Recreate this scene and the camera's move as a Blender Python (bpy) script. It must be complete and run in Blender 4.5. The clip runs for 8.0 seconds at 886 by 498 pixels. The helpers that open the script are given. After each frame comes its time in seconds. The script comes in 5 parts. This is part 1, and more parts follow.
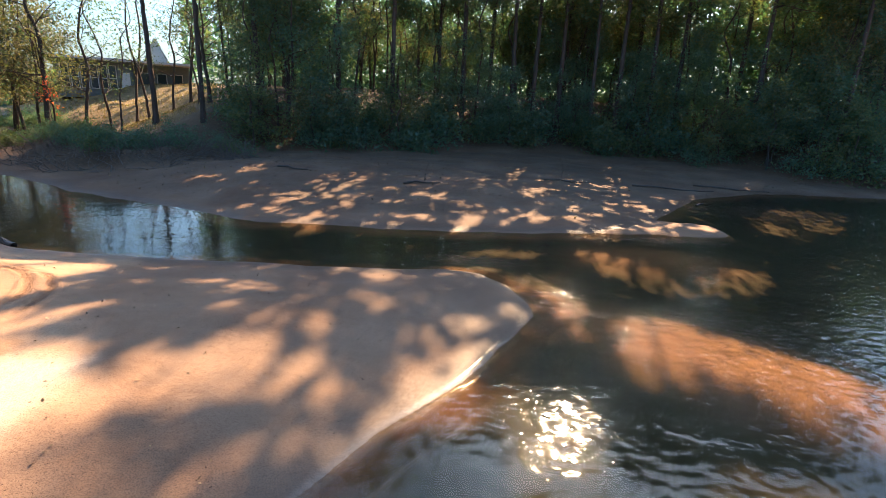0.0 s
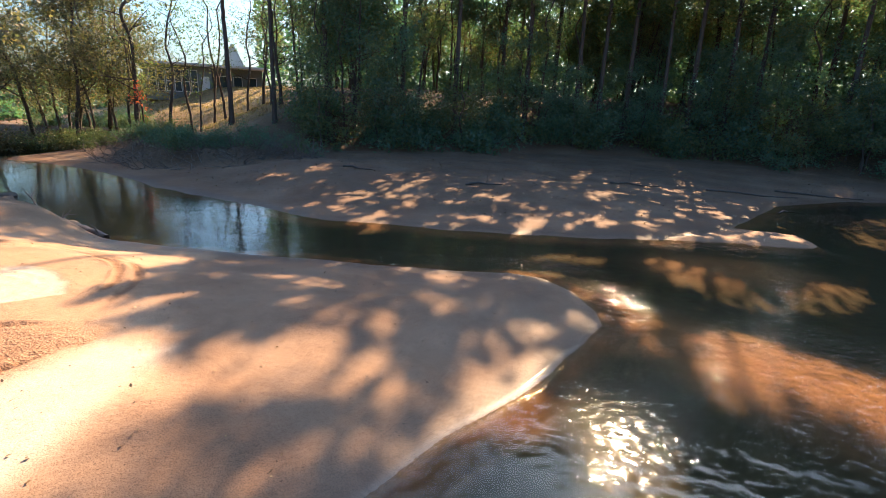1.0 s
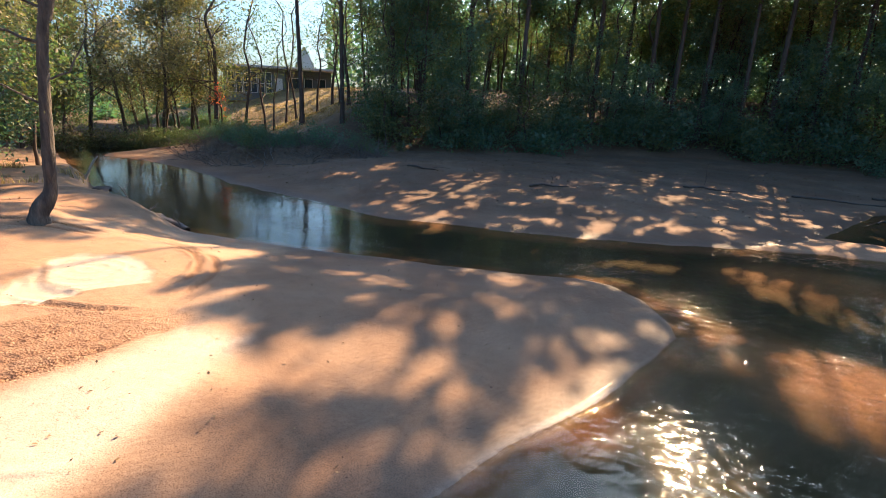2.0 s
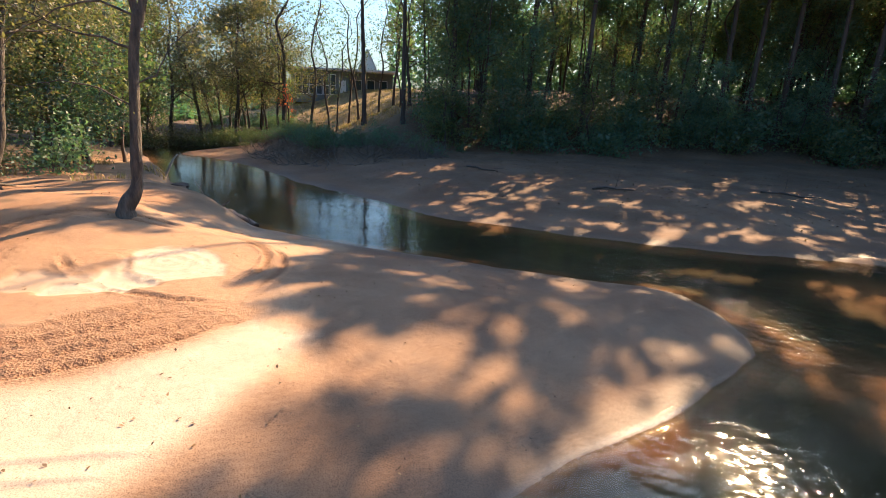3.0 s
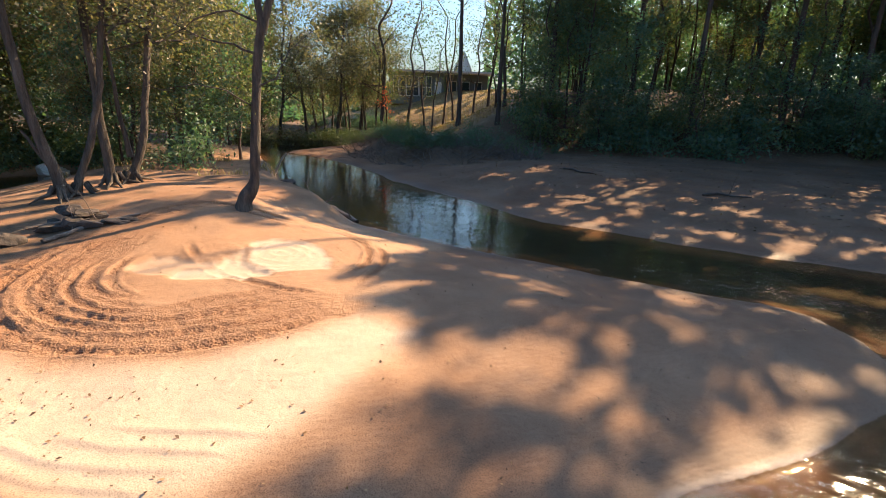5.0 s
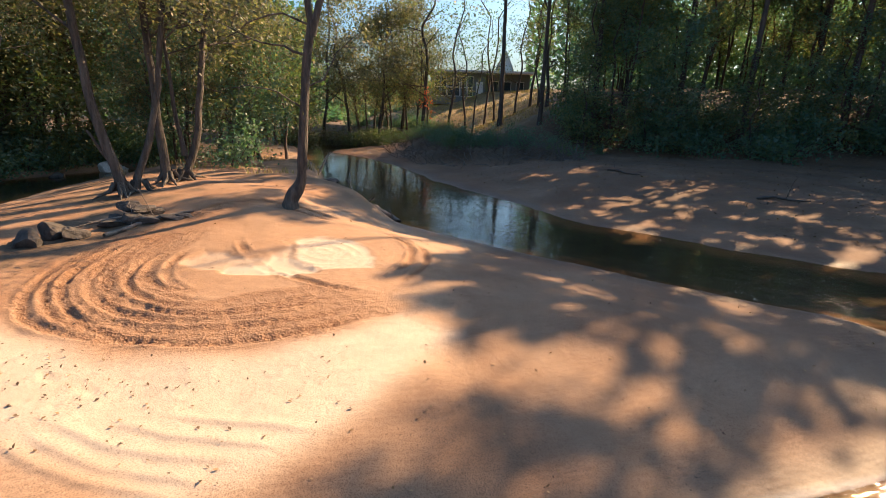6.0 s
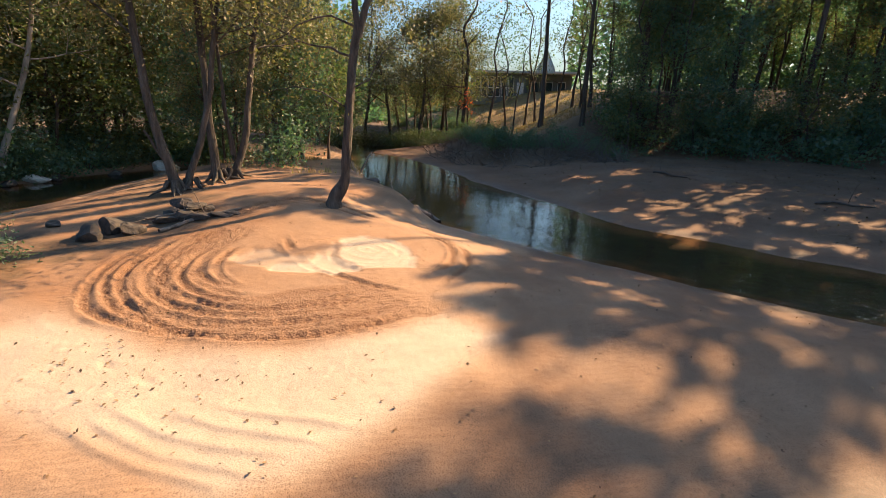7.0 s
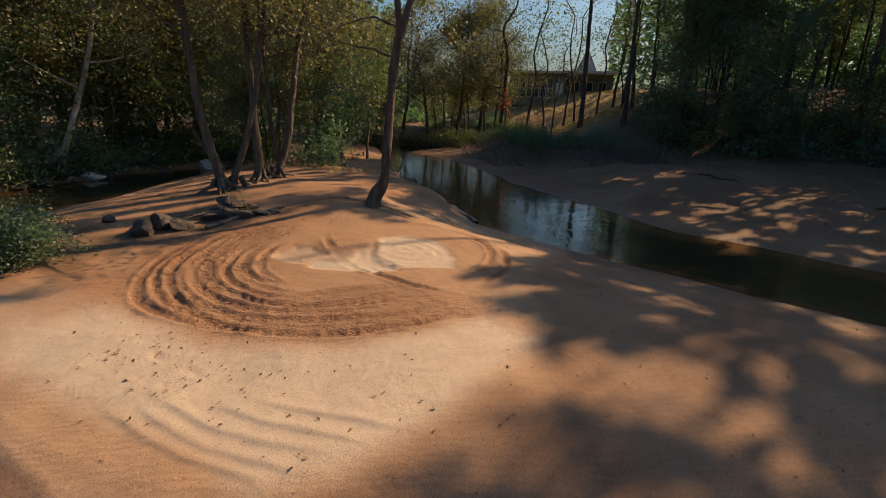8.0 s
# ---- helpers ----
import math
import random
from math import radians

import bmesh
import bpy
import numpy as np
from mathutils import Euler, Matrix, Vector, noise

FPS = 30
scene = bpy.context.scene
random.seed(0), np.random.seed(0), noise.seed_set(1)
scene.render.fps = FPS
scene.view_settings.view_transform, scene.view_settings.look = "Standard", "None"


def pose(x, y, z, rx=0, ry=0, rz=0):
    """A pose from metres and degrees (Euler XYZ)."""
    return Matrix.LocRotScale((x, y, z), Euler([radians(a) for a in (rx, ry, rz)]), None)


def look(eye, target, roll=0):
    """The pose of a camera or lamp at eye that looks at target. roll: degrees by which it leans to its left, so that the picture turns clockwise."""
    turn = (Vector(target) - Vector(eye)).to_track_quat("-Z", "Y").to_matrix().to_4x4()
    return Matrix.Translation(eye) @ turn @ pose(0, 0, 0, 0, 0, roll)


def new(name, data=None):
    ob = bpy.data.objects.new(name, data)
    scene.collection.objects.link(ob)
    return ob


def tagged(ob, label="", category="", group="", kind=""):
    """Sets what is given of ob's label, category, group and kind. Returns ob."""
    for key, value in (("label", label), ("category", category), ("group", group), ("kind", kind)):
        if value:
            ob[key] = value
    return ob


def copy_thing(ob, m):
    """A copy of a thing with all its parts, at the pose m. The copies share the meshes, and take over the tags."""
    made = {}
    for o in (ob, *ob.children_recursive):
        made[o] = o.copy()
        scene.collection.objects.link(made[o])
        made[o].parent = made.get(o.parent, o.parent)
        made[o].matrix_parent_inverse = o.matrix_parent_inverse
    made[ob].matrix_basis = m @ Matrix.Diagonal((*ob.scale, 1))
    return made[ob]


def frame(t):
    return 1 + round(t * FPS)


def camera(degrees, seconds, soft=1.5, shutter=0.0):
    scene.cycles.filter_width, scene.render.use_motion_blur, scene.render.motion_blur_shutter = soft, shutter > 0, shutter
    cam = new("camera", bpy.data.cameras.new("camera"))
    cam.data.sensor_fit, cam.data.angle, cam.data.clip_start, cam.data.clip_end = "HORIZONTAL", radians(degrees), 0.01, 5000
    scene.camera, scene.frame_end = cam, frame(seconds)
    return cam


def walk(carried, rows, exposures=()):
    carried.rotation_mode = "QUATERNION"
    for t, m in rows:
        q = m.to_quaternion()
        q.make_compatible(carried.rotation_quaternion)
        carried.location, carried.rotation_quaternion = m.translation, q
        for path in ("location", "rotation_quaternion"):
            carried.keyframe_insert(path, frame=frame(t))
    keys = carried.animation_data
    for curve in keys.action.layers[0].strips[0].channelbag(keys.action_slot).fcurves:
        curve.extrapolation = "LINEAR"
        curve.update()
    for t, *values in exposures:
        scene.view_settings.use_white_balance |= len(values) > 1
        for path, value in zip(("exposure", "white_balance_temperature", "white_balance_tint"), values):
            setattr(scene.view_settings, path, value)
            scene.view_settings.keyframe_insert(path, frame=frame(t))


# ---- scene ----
from collections import defaultdict

cam = camera(83.6, 8.0, soft=0.78)
PATH = [
    (0, (-0.222, 0.103, 3.044), (-0.236, 2.032, 2.516), 2.3),
    (0.5, (-0.32, 0.174, 3.027), (-0.447, 2.099, 2.497), 2.3),
    (1, (-0.397, 0.215, 3.037), (-0.637, 2.127, 2.504), 2.2),
    (1.5, (-0.471, 0.256, 3.031), (-0.826, 2.149, 2.494), 2.2),
    (3, (-0.721, 0.338, 3.011), (-1.396, 2.14, 2.466), 2.1),
    (3.5, (-0.802, 0.353, 3.0), (-1.568, 2.118, 2.453), 2.0),
    (4, (-0.869, 0.362, 2.992), (-1.714, 2.09, 2.443), 1.9),
    (4.5, (-0.941, 0.357, 2.984), (-1.857, 2.048, 2.434), 1.9),
    (6, (-1.126, 0.324, 2.971), (-2.235, 1.893, 2.415), 1.7),
    (6.5, (-1.18, 0.306, 2.965), (-2.347, 1.832, 2.409), 1.7),
    (7, (-1.233, 0.291, 2.96), (-2.458, 1.771, 2.403), 1.6),
    (7.5, (-1.273, 0.279, 2.951), (-2.551, 1.713, 2.394), 1.6),
    (8, (-1.32, 0.267, 2.947), (-2.648, 1.654, 2.389), 1.5),
]
walk(cam, [(t, look(eye, target, roll)) for t, eye, target, roll in PATH],
     exposures=[(0.0, 2.46, 4850, 1), (3.0, 2.16, 4880, 0), (5.0, 1.99, 4950, 0), (7.0, 1.82, 5100, -1), (7.5, 1.55, 5180, 0), (8.0, 0.82, 5200, 0)])

# ---- light: a low autumn sun behind the trees of the far bank ----
SUN_AZ, SUN_EL = radians(16.0), radians(34.5)
SUN = Vector((math.sin(SUN_AZ) * math.cos(SUN_EL), math.cos(SUN_AZ) * math.cos(SUN_EL), math.sin(SUN_EL)))
world = bpy.data.worlds.new("world")
scene.world = world
world.use_nodes = True
wn = world.node_tree
sky = wn.nodes.new("ShaderNodeTexSky")
sky.sky_type = "NISHITA"
sky.sun_disc = False
sky.sun_elevation = SUN_EL
sky.sun_rotation = SUN_AZ
sky.air_density, sky.dust_density, sky.ozone_density = 1.4, 4.0, 4.5
wn.nodes["Background"].inputs[1].default_value = 0.054
wn.links.new(sky.outputs[0], wn.nodes["Background"].inputs[0])

sun_data = bpy.data.lights.new("sun", "SUN")
sun_data.energy, sun_data.angle, sun_data.color = 5.0, radians(0.36), (1.0, 0.575, 0.26)
sun = new("sun", sun_data)
sun.matrix_world = look(SUN * 90, (0, 0, 0))

# ---- materials ----
def material(name):
    m = bpy.data.materials.new(name)
    m.use_nodes = True
    nt = m.node_tree
    return m, nt, nt.nodes["Principled BSDF"]


def node(nt, kind, **values):
    n = nt.nodes.new(kind)
    for key, value in values.items():
        if key in n.inputs:
            n.inputs[key].default_value = value
    return n


def noise_tex(nt, scale, detail=4.0, rough=0.55, vec=None, stretch=None):
    tex = node(nt, "ShaderNodeTexNoise", Scale=scale, Detail=detail, Roughness=rough)
    if vec is None:
        vec = nt.nodes.new("ShaderNodeTexCoord").outputs["Object"]
    if stretch:
        mp = nt.nodes.new("ShaderNodeMapping")
        mp.inputs["Scale"].default_value = stretch
        nt.links.new(vec, mp.inputs[0])
        vec = mp.outputs[0]
    nt.links.new(vec, tex.inputs["Vector"])
    return tex.outputs["Fac"]


def ramp(nt, fac, stops):
    r = nt.nodes.new("ShaderNodeValToRGB")
    while len(r.color_ramp.elements) < len(stops):
        r.color_ramp.elements.new(0.5)
    for el, (pos, col) in zip(r.color_ramp.elements, stops):
        el.position = pos
        el.color = (*col, 1.0) if len(col) == 3 else col
    nt.links.new(fac, r.inputs[0])
    return r.outputs[0]


def mix(nt, fac, a, b, blend="MIX"):
    n = nt.nodes.new("ShaderNodeMix")
    n.data_type = "RGBA"
    n.blend_type = blend
    for sock, value in ((n.inputs[0], fac), (n.inputs[6], a), (n.inputs[7], b)):
        if isinstance(value, (int, float)):
            sock.default_value = value
        elif isinstance(value, tuple):
            sock.default_value = (*value, 1.0)
        else:
            nt.links.new(value, sock)
    return n.outputs[2]


def maths(nt, op, a, b=0.0, clamp=False):
    n = nt.nodes.new("ShaderNodeMath")
    n.operation = op
    n.use_clamp = clamp
    for sock, value in ((n.inputs[0], a), (n.inputs[1], b)):
        if isinstance(value, (int, float)):
            sock.default_value = value
        else:
            nt.links.new(value, sock)
    return n.outputs[0]


def bump(nt, bsdf, height, strength=0.5, distance=0.02, after=None):
    b = node(nt, "ShaderNodeBump", Strength=strength, Distance=distance)
    nt.links.new(height, b.inputs["Height"])
    if after is not None:
        nt.links.new(after, b.inputs["Normal"])
    if bsdf is not None:
        nt.links.new(b.outputs[0], bsdf.inputs["Normal"])
    return b.outputs[0]


def attribute(nt, name):
    a = nt.nodes.new("ShaderNodeAttribute")
    a.attribute_name = name
    return a.outputs["Fac"]


def ground_material():
    m, nt, b = material("creek_sand")
    big = noise_tex(nt, 0.55, 5)
    mid = noise_tex(nt, 4.0, 5)
    fine = noise_tex(nt, 70.0, 3, 0.7)
    grain = noise_tex(nt, 260.0, 2, 0.7)
    pale = mix(nt, mid, (0.385, 0.305, 0.220), (0.465, 0.376, 0.275))
    ochre = mix(nt, mid, (0.27, 0.163, 0.089), (0.37, 0.234, 0.132))
    blend = maths(nt, "MULTIPLY_ADD", attribute(nt, "pale"), 1.2)
    blend.node.inputs[2].default_value = -0.1
    blend2 = maths(nt, "ADD", blend, maths(nt, "MULTIPLY", maths(nt, "SUBTRACT", big, 0.5), 0.9), True)
    sand = mix(nt, blend2, ochre, pale)
    sand = mix(nt, maths(nt, "MULTIPLY", attribute(nt, "ruddy"), 0.9), sand, mix(nt, mid, (0.20, 0.100, 0.045), (0.30, 0.162, 0.078)))
    speck = ramp(nt, fine, [(0.34, (0.52, 0.46, 0.41)), (0.5, (1, 1, 1)), (0.66, (1.2, 1.18, 1.15))])
    sand = mix(nt, 0.85, sand, speck, "MULTIPLY")
    sand = mix(nt, 0.45, sand, ramp(nt, grain, [(0.30, (0.70, 0.66, 0.62)), (0.5, (1, 1, 1)), (0.7, (1.12, 1.1, 1.08))]), "MULTIPLY")
    crumb = noise_tex(nt, 38.0, 4, 0.75)
    sand = mix(nt, maths(nt, "MULTIPLY", attribute(nt, "churn"), 0.9), sand, mix(nt, 1.0, sand, ramp(nt, crumb, [(0.36, (0.50, 0.42, 0.36)), (0.50, (0.95, 0.92, 0.9)), (0.64, (1.3, 1.28, 1.24))]), "MULTIPLY"))
    bits = ramp(nt, noise_tex(nt, 24.0, 2, 0.5), [(0.68, (1, 1, 1)), (0.73, (0.34, 0.27, 0.21))])
    sand = mix(nt, ramp(nt, noise_tex(nt, 1.3, 2), [(0.42, (0, 0, 0)), (0.62, (1, 1, 1))]), sand, mix(nt, 1.0, sand, bits, "MULTIPLY"))
    # damp sand tone that also paints in shade on bar and far flat
    sand = mix(nt, attribute(nt, "damp_shade"), sand, mix(nt, 1.0, sand, (0.475, 0.41, 0.375), "MULTIPLY"))
    wet_shade = mix(nt, 1.0, sand, (0.55, 0.50, 0.46), "MULTIPLY")
    col = mix(nt, attribute(nt, "wet_shade"), sand, wet_shade)
    grass = ramp(nt, noise_tex(nt, 1.6, 6, 0.65), [(0.3, (0.13, 0.09, 0.03)), (0.5, (0.30, 0.20, 0.07)), (0.7, (0.40, 0.25, 0.11))])
    col = mix(nt, attribute(nt, "grass"), col, grass)
    litter = ramp(nt, noise_tex(nt, 7.0, 6, 0.7), [(0.3, (0.035, 0.025, 0.015)), (0.55, (0.10, 0.065, 0.035)), (0.75, (0.19, 0.12, 0.06))])
    col = mix(nt, attribute(nt, "litter"), col, litter)
    # dark bed tone standing in for light lost in deep water
    dim_tone = mix(nt, noise_tex(nt, 1.5, 4), (0.014, 0.019, 0.013), (0.036, 0.036, 0.022))
    col = mix(nt, attribute(nt, "depth_dim"), col, dim_tone)
    nt.links.new(col, b.inputs["Base Color"])
    rough = maths(nt, "SUBTRACT", 0.93, maths(nt, "MULTIPLY", attribute(nt, "wet_shade"), 0.38))
    rough2 = maths(nt, "SUBTRACT", rough, maths(nt, "MULTIPLY", attribute(nt, "film"), 0.14))
    nt.links.new(rough2, b.inputs["Roughness"])
    b.inputs["Specular IOR Level"].default_value = 0.4
    nt.links.new(attribute(nt, "film"), b.inputs["Coat Weight"])
    b.inputs["Coat Roughness"].default_value = 0.13
    b.inputs["Coat IOR"].default_value = 1.33
    nt.links.new(nt.nodes.new("ShaderNodeNewGeometry").outputs["Normal"], b.inputs["Coat Normal"])
    clod = node(nt, "ShaderNodeTexVoronoi", Scale=32.0)
    nt.links.new(nt.nodes.new("ShaderNodeTexCoord").outputs["Object"], clod.inputs["Vector"])
    nc = node(nt, "ShaderNodeBump", Distance=0.032)
    nt.links.new(maths(nt, "MULTIPLY", attribute(nt, "churn"), 1.0), nc.inputs["Strength"])
    nt.links.new(maths(nt, "ADD", clod.outputs["Distance"], noise_tex(nt, 60.0, 3, 0.6)), nc.inputs["Height"])
    # wind and water ripples in the sand
    way = nt.nodes.new("ShaderNodeMapping")
    way.inputs["Rotation"].default_value = (0, 0, radians(35))
    nt.links.new(nt.nodes.new("ShaderNodeTexCoord").outputs["Object"], way.inputs[0])
    rip = node(nt, "ShaderNodeTexWave", Scale=3.2, Distortion=6.0, Detail=3.0)
    rip.inputs["Detail Scale"].default_value = 1.6
    nt.links.new(way.outputs[0], rip.inputs["Vector"])
    rip_on = ramp(nt, noise_tex(nt, 0.7, 2), [(0.40, (0, 0, 0)), (0.60, (1, 1, 1))])
    n0 = bump(nt, None, maths(nt, "MULTIPLY", maths(nt, "MULTIPLY", rip.outputs["Fac"], rip_on), maths(nt, "SUBTRACT", 1.0, attribute(nt, "pale"))), 0.2, 0.014, nc.outputs[0])
    n1 = bump(nt, None, grain, 0.35, 0.005, n0)
    n2 = bump(nt, None, fine, 0.5, 0.012, n1)
    bump(nt, b, mid, 0.35, 0.05, n2)
    return m


def water_material():
    m, nt, b = material("creek_water")
    nt.nodes.remove(b)
    out = nt.nodes["Material Output"]
    geo = nt.nodes.new("ShaderNodeNewGeometry").outputs["Position"]
    sep = nt.nodes.new("ShaderNodeSeparateXYZ")
    nt.links.new(geo, sep.inputs[0])
    # quick water over the shoal, slow water up the creek
    quick = node(nt, "ShaderNodeMapRange", **{"From Min": -7.0, "From Max": 1.0, "To Min": 0.42, "To Max": 1.0})
    nt.links.new(sep.outputs[0], quick.inputs[0])
    warp = node(nt, "ShaderNodeTexNoise", Scale=0.8, Detail=2.0)
    nt.links.new(geo, warp.inputs["Vector"])
    w2 = mix(nt, 0.25, geo, warp.outputs["Color"], "ADD")
    swell = noise_tex(nt, 1.0, 2, 0.45, w2, (1.3, 2.2, 1))
    chop = noise_tex(nt, 1.0, 0, 0.4, w2, (6.0, 7.0, 1))
    # sparse sharp ripplets on a smoother surface
    spike = maths(nt, "MAXIMUM", maths(nt, "SUBTRACT", noise_tex(nt, 1.0, 1, 0.5, w2, (11, 14, 1)), 0.575), 0.0)
    n1 = node(nt, "ShaderNodeBump", Distance=0.14)
    nt.links.new(swell, n1.inputs["Height"])
    n2 = node(nt, "ShaderNodeBump", Distance=0.045)
    nt.links.new(chop, n2.inputs["Height"])
    n3 = node(nt, "ShaderNodeBump", Distance=0.13)
    nt.links.new(spike, n3.inputs["Height"])
    # riffles where the creek runs thin round the tip of the bar and past the islets
    riffle = None
    for x, y, rx, ry in ((1.6, 9.6, 0.9, 1.9), (0.6, 12.2, 1.8, 0.6), (6.2, 15.2, 3.0, 0.8), (14.0, 21.0, 5.0, 2.5), (4.8, 7.4, 3.0, 2.4)):
        here = nt.nodes.new("ShaderNodeMapping")
        here.inputs["Location"].default_value = (-x / rx, -y / ry, 0)
        here.inputs["Scale"].default_value = (1 / rx, 1 / ry, 0)
        nt.links.new(geo, here.inputs[0])
        ball = nt.nodes.new("ShaderNodeTexGradient")
        ball.gradient_type = "SPHERICAL"
        nt.links.new(here.outputs[0], ball.inputs[0])
        riffle = ball.outputs["Fac"] if riffle is None else maths(nt, "MAXIMUM", riffle, ball.outputs["Fac"])
    for n, k, more in ((n1, 0.10, 0.1), (n2, 0.20, 0.55), (n3, 0.14, 0.6)):
        nt.links.new(maths(nt, "ADD", maths(nt, "MULTIPLY", quick.outputs[0], k), maths(nt, "MULTIPLY", riffle, more)), n.inputs["Strength"])
    nt.links.new(n1.outputs[0], n2.inputs["Normal"])
    nt.links.new(n2.outputs[0], n3.inputs["Normal"])
    gloss = node(nt, "ShaderNodeBsdfGlossy")
    rough = node(nt, "ShaderNodeMapRange", **{"From Min": -6.0, "From Max": 1.0, "To Min": 0.03, "To Max": 0.055})
    nt.links.new(sep.outputs[0], rough.inputs[0])
    nt.links.new(rough.outputs[0], gloss.inputs["Roughness"])
    clear = node(nt, "ShaderNodeBsdfTransparent", Color=(0.72, 0.64, 0.52, 1))
    edge = node(nt, "ShaderNodeLayerWeight", Blend=0.5)
    fres = maths(nt, "MULTIPLY_ADD", maths(nt, "POWER", edge.outputs["Facing"], 5.0), 0.98)
    fres.node.inputs[2].default_value = 0.02
    for n in (gloss, edge):
        nt.links.new(n3.outputs[0], n.inputs["Normal"])
    ms = nt.nodes.new("ShaderNodeMixShader")
    nt.links.new(fres, ms.inputs[0])
    nt.links.new(clear.outputs[0], ms.inputs[1])
    nt.links.new(gloss.outputs[0], ms.inputs[2])
    nt.links.new(ms.outputs[0], out.inputs[0])
    return m


def leaf_material(name, stops, glow=0.5):
    m, nt, b = material(name)
    nt.nodes.remove(b)
    rnd = nt.nodes.new("ShaderNodeNewGeometry").outputs["Random Per Island"]
    col = ramp(nt, rnd, stops)
    patch = noise_tex(nt, 0.8, 2)
    col = mix(nt, 0.6, col, ramp(nt, patch, [(0.3, (0.9, 1.1, 1.05)), (0.7, (1.6, 1.55, 1.4))]), "MULTIPLY")
    d = nt.nodes.new("ShaderNodeBsdfDiffuse")
    t = nt.nodes.new("ShaderNodeBsdfTranslucent")
    g = node(nt, "ShaderNodeBsdfGlossy", Roughness=0.6)
    nt.links.new(col, d.inputs[0])
    nt.links.new(mix(nt, 1.0, col, (1.05, 1.45, 0.75), "MULTIPLY"), t.inputs[0])
    ms = node(nt, "ShaderNodeMixShader", Fac=glow)
    nt.links.new(d.outputs[0], ms.inputs[1])
    nt.links.new(t.outputs[0], ms.inputs[2])
    ms2 = node(nt, "ShaderNodeMixShader", Fac=0.05)
    nt.links.new(ms.outputs[0], ms2.inputs[1])
    nt.links.new(g.outputs[0], ms2.inputs[2])
    nt.links.new(ms2.outputs[0], nt.nodes["Material Output"].inputs[0])
    return m


def surface(name, a, c, scale, rough=0.85, depth=0.02, stretch=None, metal=0.0, detail=6):
    m, nt, b = material(name)
    f = noise_tex(nt, scale, detail, 0.62, None, stretch)
    g = noise_tex(nt, scale * 7, 4, 0.6, None, stretch)
    col = mix(nt, ramp(nt, f, [(0.3, (0, 0, 0)), (0.7, (1, 1, 1))]), a, c)
    col = mix(nt, 0.5, col, ramp(nt, g, [(0.3, (0.55, 0.55, 0.55)), (0.7, (1.2, 1.2, 1.2))]), "MULTIPLY")
    nt.links.new(col, b.inputs["Base Color"])
    b.inputs["Roughness"].default_value = rough
    b.inputs["Metallic"].default_value = metal
    n1 = bump(nt, None, g, 0.5, depth * 0.4)
    bump(nt, b, f, 0.7, depth, n1)
    return m


SAND = ground_material()
WATER = water_material()
BARK = surface("grey_brown_bark", (0.02, 0.017, 0.014), (0.15, 0.12, 0.09), 6.0, 0.9, 0.16, (1, 1, 0.18))
BARK_DARK = surface("dark_bark", (0.040, 0.030, 0.022), (0.11, 0.08, 0.06), 6.0, 0.9, 0.03, (1, 1, 0.18))
BARK_PALE = surface("pale_bark", (0.20, 0.16, 0.12), (0.42, 0.36, 0.29), 5.0, 0.85, 0.02, (1, 1, 0.25))
ROCK = surface("weathered_rock", (0.018, 0.016, 0.014), (0.11, 0.085, 0.065), 5.0, 0.9, 0.08)
ROCK_PALE = surface("pale_rock", (0.42, 0.36, 0.29), (0.62, 0.55, 0.46), 4.0, 0.85, 0.04)
WOOD_GREY = surface("driftwood", (0.07, 0.055, 0.042), (0.22, 0.17, 0.13), 9.0, 0.88, 0.015, (0.2, 1, 1))
GREEN = leaf_material("green_leaves", [(0.0, (0.060, 0.095, 0.065)), (0.5, (0.095, 0.130, 0.082)), (0.85, (0.12, 0.145, 0.078)), (1.0, (0.15, 0.15, 0.075))])
OLIVE = leaf_material("olive_leaves", [(0.0, (0.055, 0.075, 0.035)), (0.4, (0.095, 0.11, 0.045)), (0.75, (0.135, 0.122, 0.045)), (1.0, (0.17, 0.135, 0.05))])
RUST = leaf_material("autumn_leaves", [(0.0, (0.05, 0.046, 0.024)), (0.35, (0.10, 0.082, 0.038)), (0.7, (0.15, 0.107, 0.05)), (1.0, (0.20, 0.128, 0.06))])
DEAD = leaf_material("fallen_leaf_brown", [(0.0, (0.05, 0.028, 0.014)), (0.6, (0.13, 0.07, 0.03)), (1.0, (0.25, 0.14, 0.06))], 0.15)
RED = leaf_material("red_leaves", [(0.0, (0.40, 0.05, 0.02)), (1.0, (0.62, 0.12, 0.05))])
BRONZE = leaf_material("bronze_leaves", [(0.0, (0.065, 0.066, 0.028)), (0.35, (0.13, 0.11, 0.048)), (0.7, (0.17, 0.125, 0.055)), (1.0, (0.23, 0.155, 0.07))])
STRAW = leaf_material("dry_grass", [(0.0, (0.14, 0.09, 0.035)), (0.6, (0.27, 0.165, 0.065)), (1.0, (0.37, 0.235, 0.10))], 0.3)
SIDING = surface("dark_grey_siding", (0.11, 0.125, 0.13), (0.16, 0.175, 0.18), 3.0, 0.7, 0.005, (0.2, 0.2, 8))
SIDING_PALE = surface("pale_grey_siding", (0.68, 0.67, 0.64), (0.78, 0.77, 0.74), 3.0, 0.7, 0.005, (0.2, 0.2, 8))
ROOF_MAT = surface("pale_metal_roof", (0.50, 0.47, 0.44), (0.62, 0.59, 0.55), 2.0, 0.45, 0.01, (6, 0.3, 1))
TRIM_MAT = surface("white_window_trim", (0.62, 0.62, 0.60), (0.72, 0.71, 0.69), 5.0, 0.55, 0.003)
glass_m, glass_nt, glass_b = material("window_glass")
